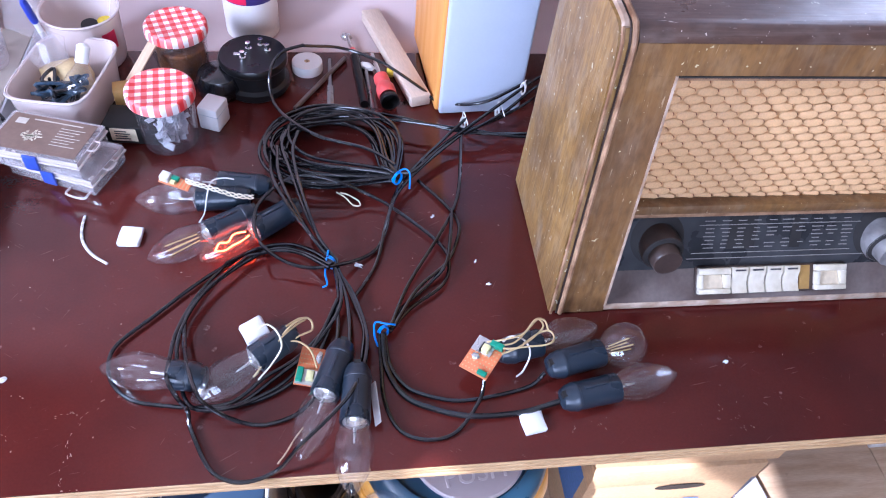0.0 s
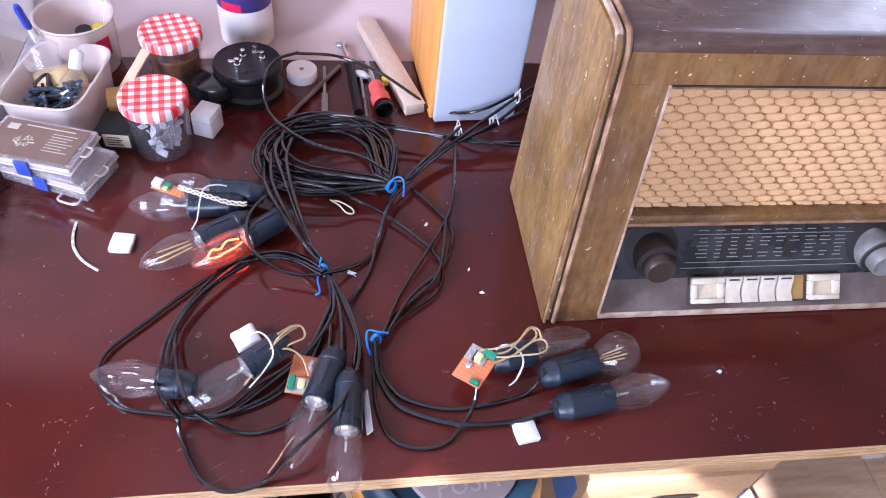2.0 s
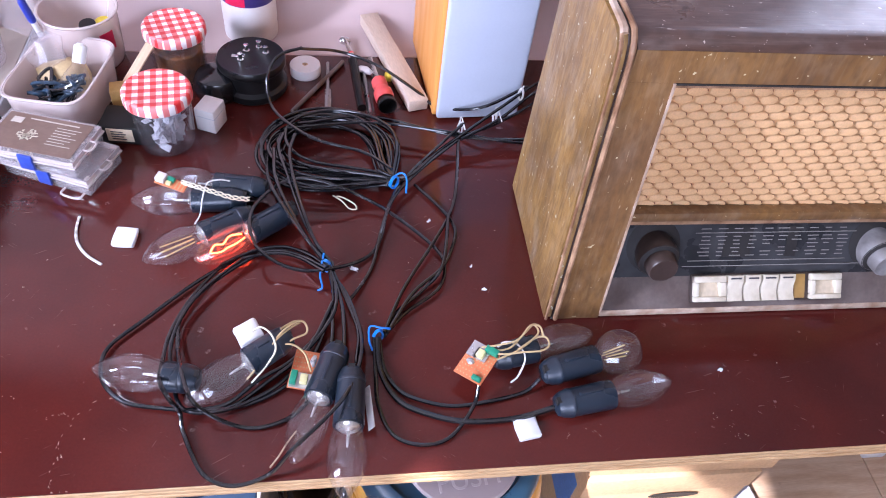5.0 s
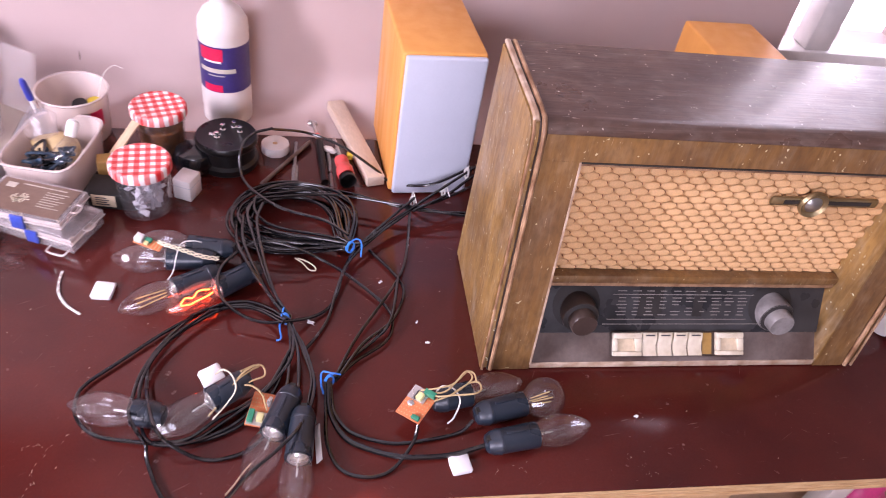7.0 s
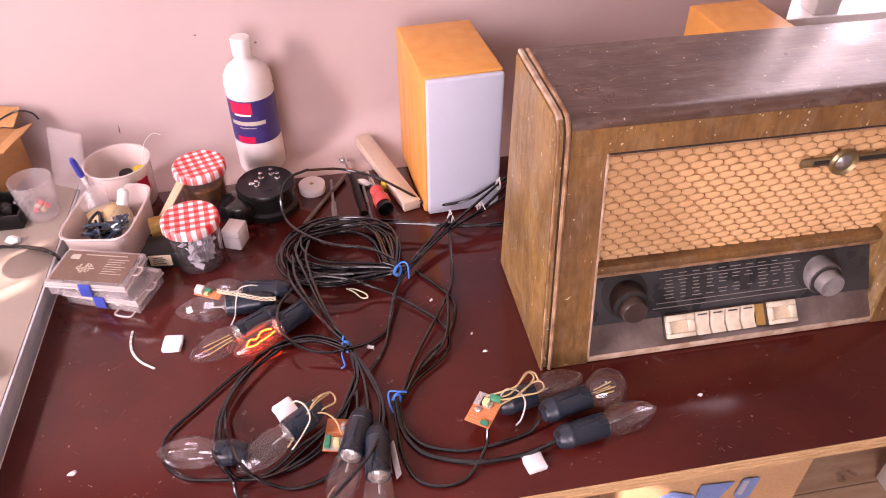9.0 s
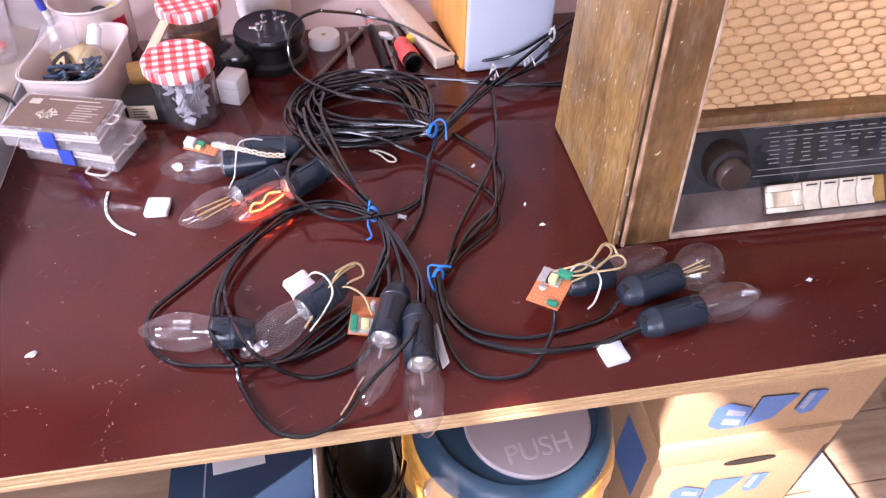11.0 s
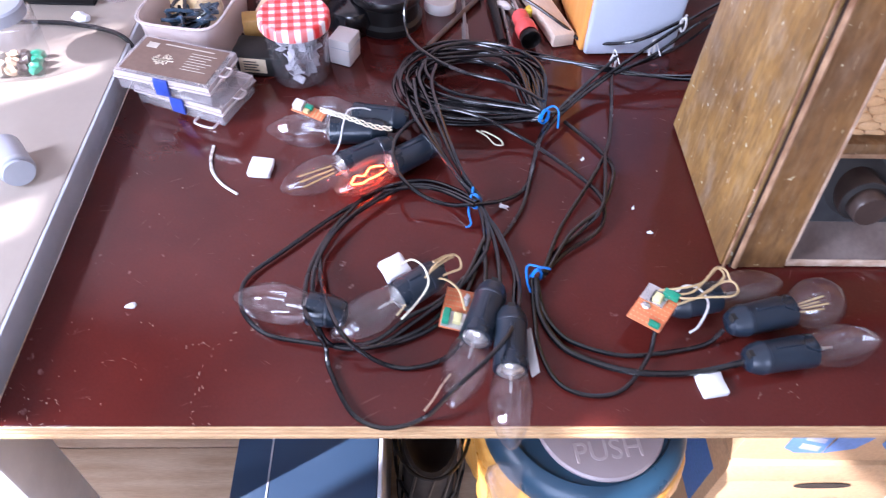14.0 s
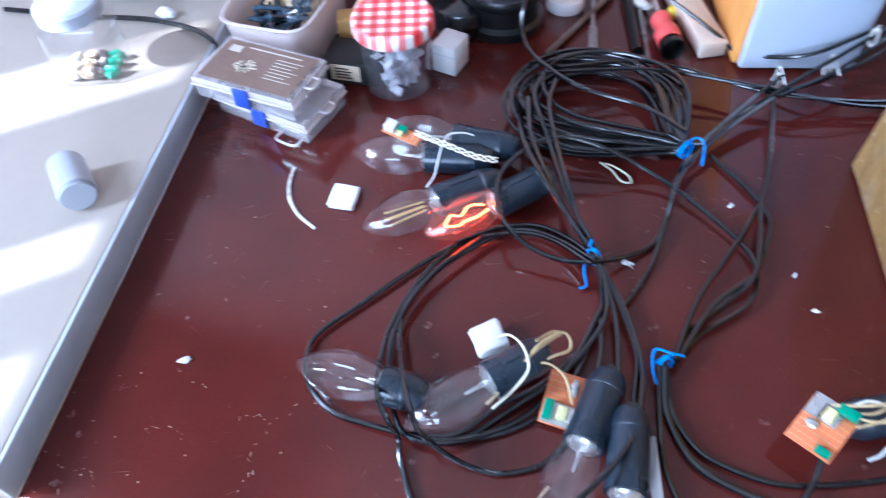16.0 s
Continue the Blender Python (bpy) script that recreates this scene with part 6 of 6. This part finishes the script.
part("module", box(-0.0115, 0.0115, -0.0195, -0.004, 0.0016, 0.003), M_SOLDER, b2, "silvery module")
part("chip", box(-0.002, 0.005, -0.016, -0.007, 0.003, 0.0085, 0.0006), M_CHIP, b2, "yellow transformer")
part("chip", box(0.0055, 0.010, -0.016, -0.007, 0.003, 0.007), M_BOTTLE, b2)
part("terminal_block", box(-0.011, -0.005, -0.018, -0.005, 0.003, 0.0095, 0.0006), M_GREEN, b2, "green terminal block")
part("solder_blob", lump((0.003, 0.006, 0.0016), 15, m=pose(0.006, 0.010, 0.0014)), M_SOLDER, b2)
b3 = board("driver_board", pose(-0.268, 0.328, T + 0.0345, 8, 6, -22), 0.034, 0.012, "small board with cream wires resting on two bulbs", 3)
part("module", box(-0.016, -0.006, -0.005, 0.005, 0.0016, 0.0085, 0.0006), M_BOTTLE, b3, "white module")
part("terminal_block", box(-0.005, 0.003, 0.0, 0.005, 0.0016, 0.006, 0.0005), M_GREEN, b3, "green block")
part("chip", box(-0.004, 0.001, -0.0045, -0.0005, 0.0016, 0.005), M_CHIP, b3)

for pts in ([(0.043, 0.100, 0.042), (0.052, 0.096, 0.043), (0.066, 0.098, 0.044), (0.082, 0.112, 0.047), (0.092, 0.121, 0.046), (0.096, 0.114, 0.044), (0.086, 0.104, 0.043), (0.070, 0.094, 0.042), (0.052, 0.088, 0.040)],
            [(0.046, 0.096, 0.041), (0.058, 0.091, 0.044), (0.076, 0.091, 0.046), (0.094, 0.092, 0.046), (0.103, 0.098, 0.045), (0.102, 0.108, 0.044), (0.092, 0.108, 0.043), (0.074, 0.098, 0.040)],
            [(0.040, 0.102, 0.040), (0.056, 0.100, 0.046), (0.074, 0.104, 0.048), (0.088, 0.118, 0.050), (0.098, 0.119, 0.046), (0.100, 0.110, 0.044)],
            [(-0.118, 0.098, 0.016), (-0.124, 0.112, 0.026), (-0.137, 0.117, 0.034), (-0.152, 0.112, 0.034), (-0.166, 0.098, 0.026), (-0.175, 0.091, 0.018)],
            [(-0.156, 0.112, 0.034), (-0.143, 0.126, 0.042), (-0.130, 0.138, 0.040), (-0.123, 0.138, 0.036), (-0.122, 0.130, 0.032), (-0.134, 0.122, 0.034), (-0.152, 0.110, 0.032)],
            [(-0.160, 0.106, 0.032), (-0.147, 0.120, 0.040), (-0.134, 0.134, 0.038), (-0.128, 0.141, 0.034), (-0.134, 0.142, 0.034), (-0.145, 0.130, 0.040)]):
    wire("tan_wire", pts, 0.0010, M_CREAMWIRE, "tan twisted wire from a circuit board")
spine = glide([(-0.256, 0.324, 0.041), (-0.240, 0.314, 0.044), (-0.222, 0.307, 0.043), (-0.202, 0.302, 0.039), (-0.184, 0.302, 0.036)], 6)
for ph in (0, 2.1, 4.2):
    wire("cream_wire", [(p.x, p.y + 0.0026 * math.cos(ph + 0.9 * k), p.z + 0.0014 * math.sin(ph + 0.9 * k)) for k, p in enumerate(spine)], 0.0008, M_YELLOWWIRE, "cream wire twisted over two holders")
wire("white_binding", [(-0.206, 0.326, 0.040), (-0.216, 0.324, 0.044), (-0.228, 0.318, 0.045), (-0.232, 0.302, 0.040), (-0.236, 0.292, 0.024), (-0.243, 0.289, 0.012)], 0.0008, M_WHITEWIRE, "white binding wire round two holders")
wire("white_binding", [(-0.172, 0.138, 0.026), (-0.163, 0.134, 0.038), (-0.153, 0.122, 0.043), (-0.149, 0.110, 0.036), (-0.158, 0.099, 0.026), (-0.171, 0.090, 0.014)], 0.0009, M_YELLOWWIRE, "white binding wire round a holder")
wire("white_binding", [(0.058, 0.108, 0.030), (0.064, 0.107, 0.040), (0.076, 0.104, 0.038), (0.082, 0.094, 0.030), (0.076, 0.084, 0.016), (0.070, 0.082, 0.008)], 0.0010, M_WHITEWIRE, "white binding wire round a holder")


# ---- white lumps and scraps ----
def chunk(x, y, w, d, h, turn, label, tilt=0, z=0.0):
    bm = box(-w / 2, w / 2, -d / 2, d / 2, 0.0, h, min(w, d, h) * 0.28, 2)
    bmesh.ops.subdivide_edges(bm, edges=bm.edges[:], cuts=1, use_grid_fill=True)
    for v in bm.verts:
        v.co += Vector((noise.noise(v.co * 160 + Vector((x * 40, 0, 0))), noise.noise(v.co * 160 + Vector((0, y * 40, 5))), 0.3 * noise.noise(v.co * 160))) * 0.0016
        v.co.z = max(v.co.z, 0)
    o = tagged(part("foam_pad", bm, M_PUTTY), label, "pad", "white sticky pads")
    o.matrix_world = pose(x, y, T + 0.0003 + z, tilt, 0, turn)


chunk(-0.314, 0.279, 0.023, 0.025, 0.006, -4, "white rounded sticky pad lying on the table")
chunk(0.078, 0.037, 0.021, 0.024, 0.007, 8, "white sticky pad near the table's front edge")
chunk(-0.178, 0.147, 0.024, 0.024, 0.010, 30, "white sticky pad beside a bound lamp holder", z=0.004)
flag = tagged(part("paper_flag", box(-0.0045, 0.0045, -0.021, 0.021, 0, 0.001, 0.0003), M_BOTTLE), "white paper tag standing against a lamp holder", "tag")
flag.matrix_world = pose(-0.0655, 0.060, T + 0.012, 0, -55, 4)
for x, y, a, s in ((-0.399, 0.111, 30, 0.007), (-0.075, 0.231, -20, 0.007), (0.012, 0.30, 50, 0.004), (0.062, 0.2, 10, 0.004), (0.29, 0.09, 15, 0.004), (0.052, 0.232, 60, 0.003)):
    sc = tagged(part("white_scrap", lump((s * 0.6, s * 0.32, s * 0.3), int(x * 1000) % 97, rough=1.6), M_PUTTY), "tiny white scrap on the table", "scrap", "white scraps")
    sc.matrix_world = pose(x, y, T, 0, 0, a)
crumb = bmesh.new()
rnd = random.Random(77)
for k in range(70):
    x, y = rnd.uniform(-0.46, 0.6), rnd.uniform(0.01, 0.45)
    if k % 6 == 0:
        x, y = rnd.uniform(-0.47, -0.36), rnd.uniform(0.005, 0.10)
    if RX0 - 0.01 < x < RX1 + 0.01 and y > 0.15:
        continue
    s = rnd.uniform(0.0002, 0.0007)
    box(-s, s, -s * 0.6, s * 0.6, 0, s * 0.5, bm=crumb, m=pose(x, y, T + 0.0002, 0, 0, rnd.uniform(0, 180)))
for cx, cy, r, a0, a1, num in ((-0.30, 0.020, 0.032, 150, 250, 16), (-0.335, 0.055, 0.02, 60, 140, 9), (0.31, 0.06, 0.05, 200, 250, 16), (-0.47, 0.02, 0.014, 0, 360, 14)):
    for k in range(num):
        a, q_ = radians(rnd.uniform(a0, a1)), r * rnd.uniform(0.9, 1.06)
        s = rnd.uniform(0.00015, 0.00045)
        box(-s * 1.6, s * 1.6, -s * 0.5, s * 0.5, 0, s * 0.4, bm=crumb, m=pose(max(-0.474, cx + q_ * math.cos(a)), max(0.003, cy + q_ * math.sin(a)), T + 0.0002, 0, 0, math.degrees(a) + 90 + rnd.uniform(-20, 20)))
for cx, cy, r, a0, a1, num in ((-0.285, 0.045, 0.045, 100, 200, 14), (-0.40, 0.030, 0.03, 20, 120, 7), (-0.44, 0.012, 0.012, 0, 360, 16), (0.13, 0.015, 0.02, 30, 150, 8)):
    for k in range(num):
        a, q_ = radians(rnd.uniform(a0, a1)), r * rnd.uniform(0.92, 1.05)
        s = rnd.uniform(0.0002, 0.0006)
        box(-s * 3, s * 3, -s * 0.4, s * 0.4, 0, 0.00012, bm=crumb, m=pose(max(-0.472, cx + q_ * math.cos(a)), max(0.003, cy + q_ * math.sin(a)), T + 0.0002, 0, 0, math.degrees(a) + 90 + rnd.uniform(-15, 15)))
tagged(part("crumbs", crumb, M_CRUMB, smooth=False), "scattered tiny crumbs and dust flakes on the table", "crumbs", kind="stuff")

# ---- floor boards, last ----
y = FLOOR_Y0 + 0.003
meshes = {}
for k in range(22):
    w = 0.138
    y0 = 0.333 - 0.14 * (18 - k)
    x0 = LEFT_X - 0.19
    for seg_ in range(2):
        x1 = (0.5 if (k * 7) % 3 == 0 else -0.9 if (k * 5) % 3 == 0 else 1.0) if seg_ == 0 else RIGHT_X + 0.19
        bm = box(x0, x1 - 0.002, y0, min(y0 + w, WALL_Y + 0.19), -0.0119, 0, 0.0012, 1)
        part("board", bm, M_FLOOR, floor)
        x0 = x1
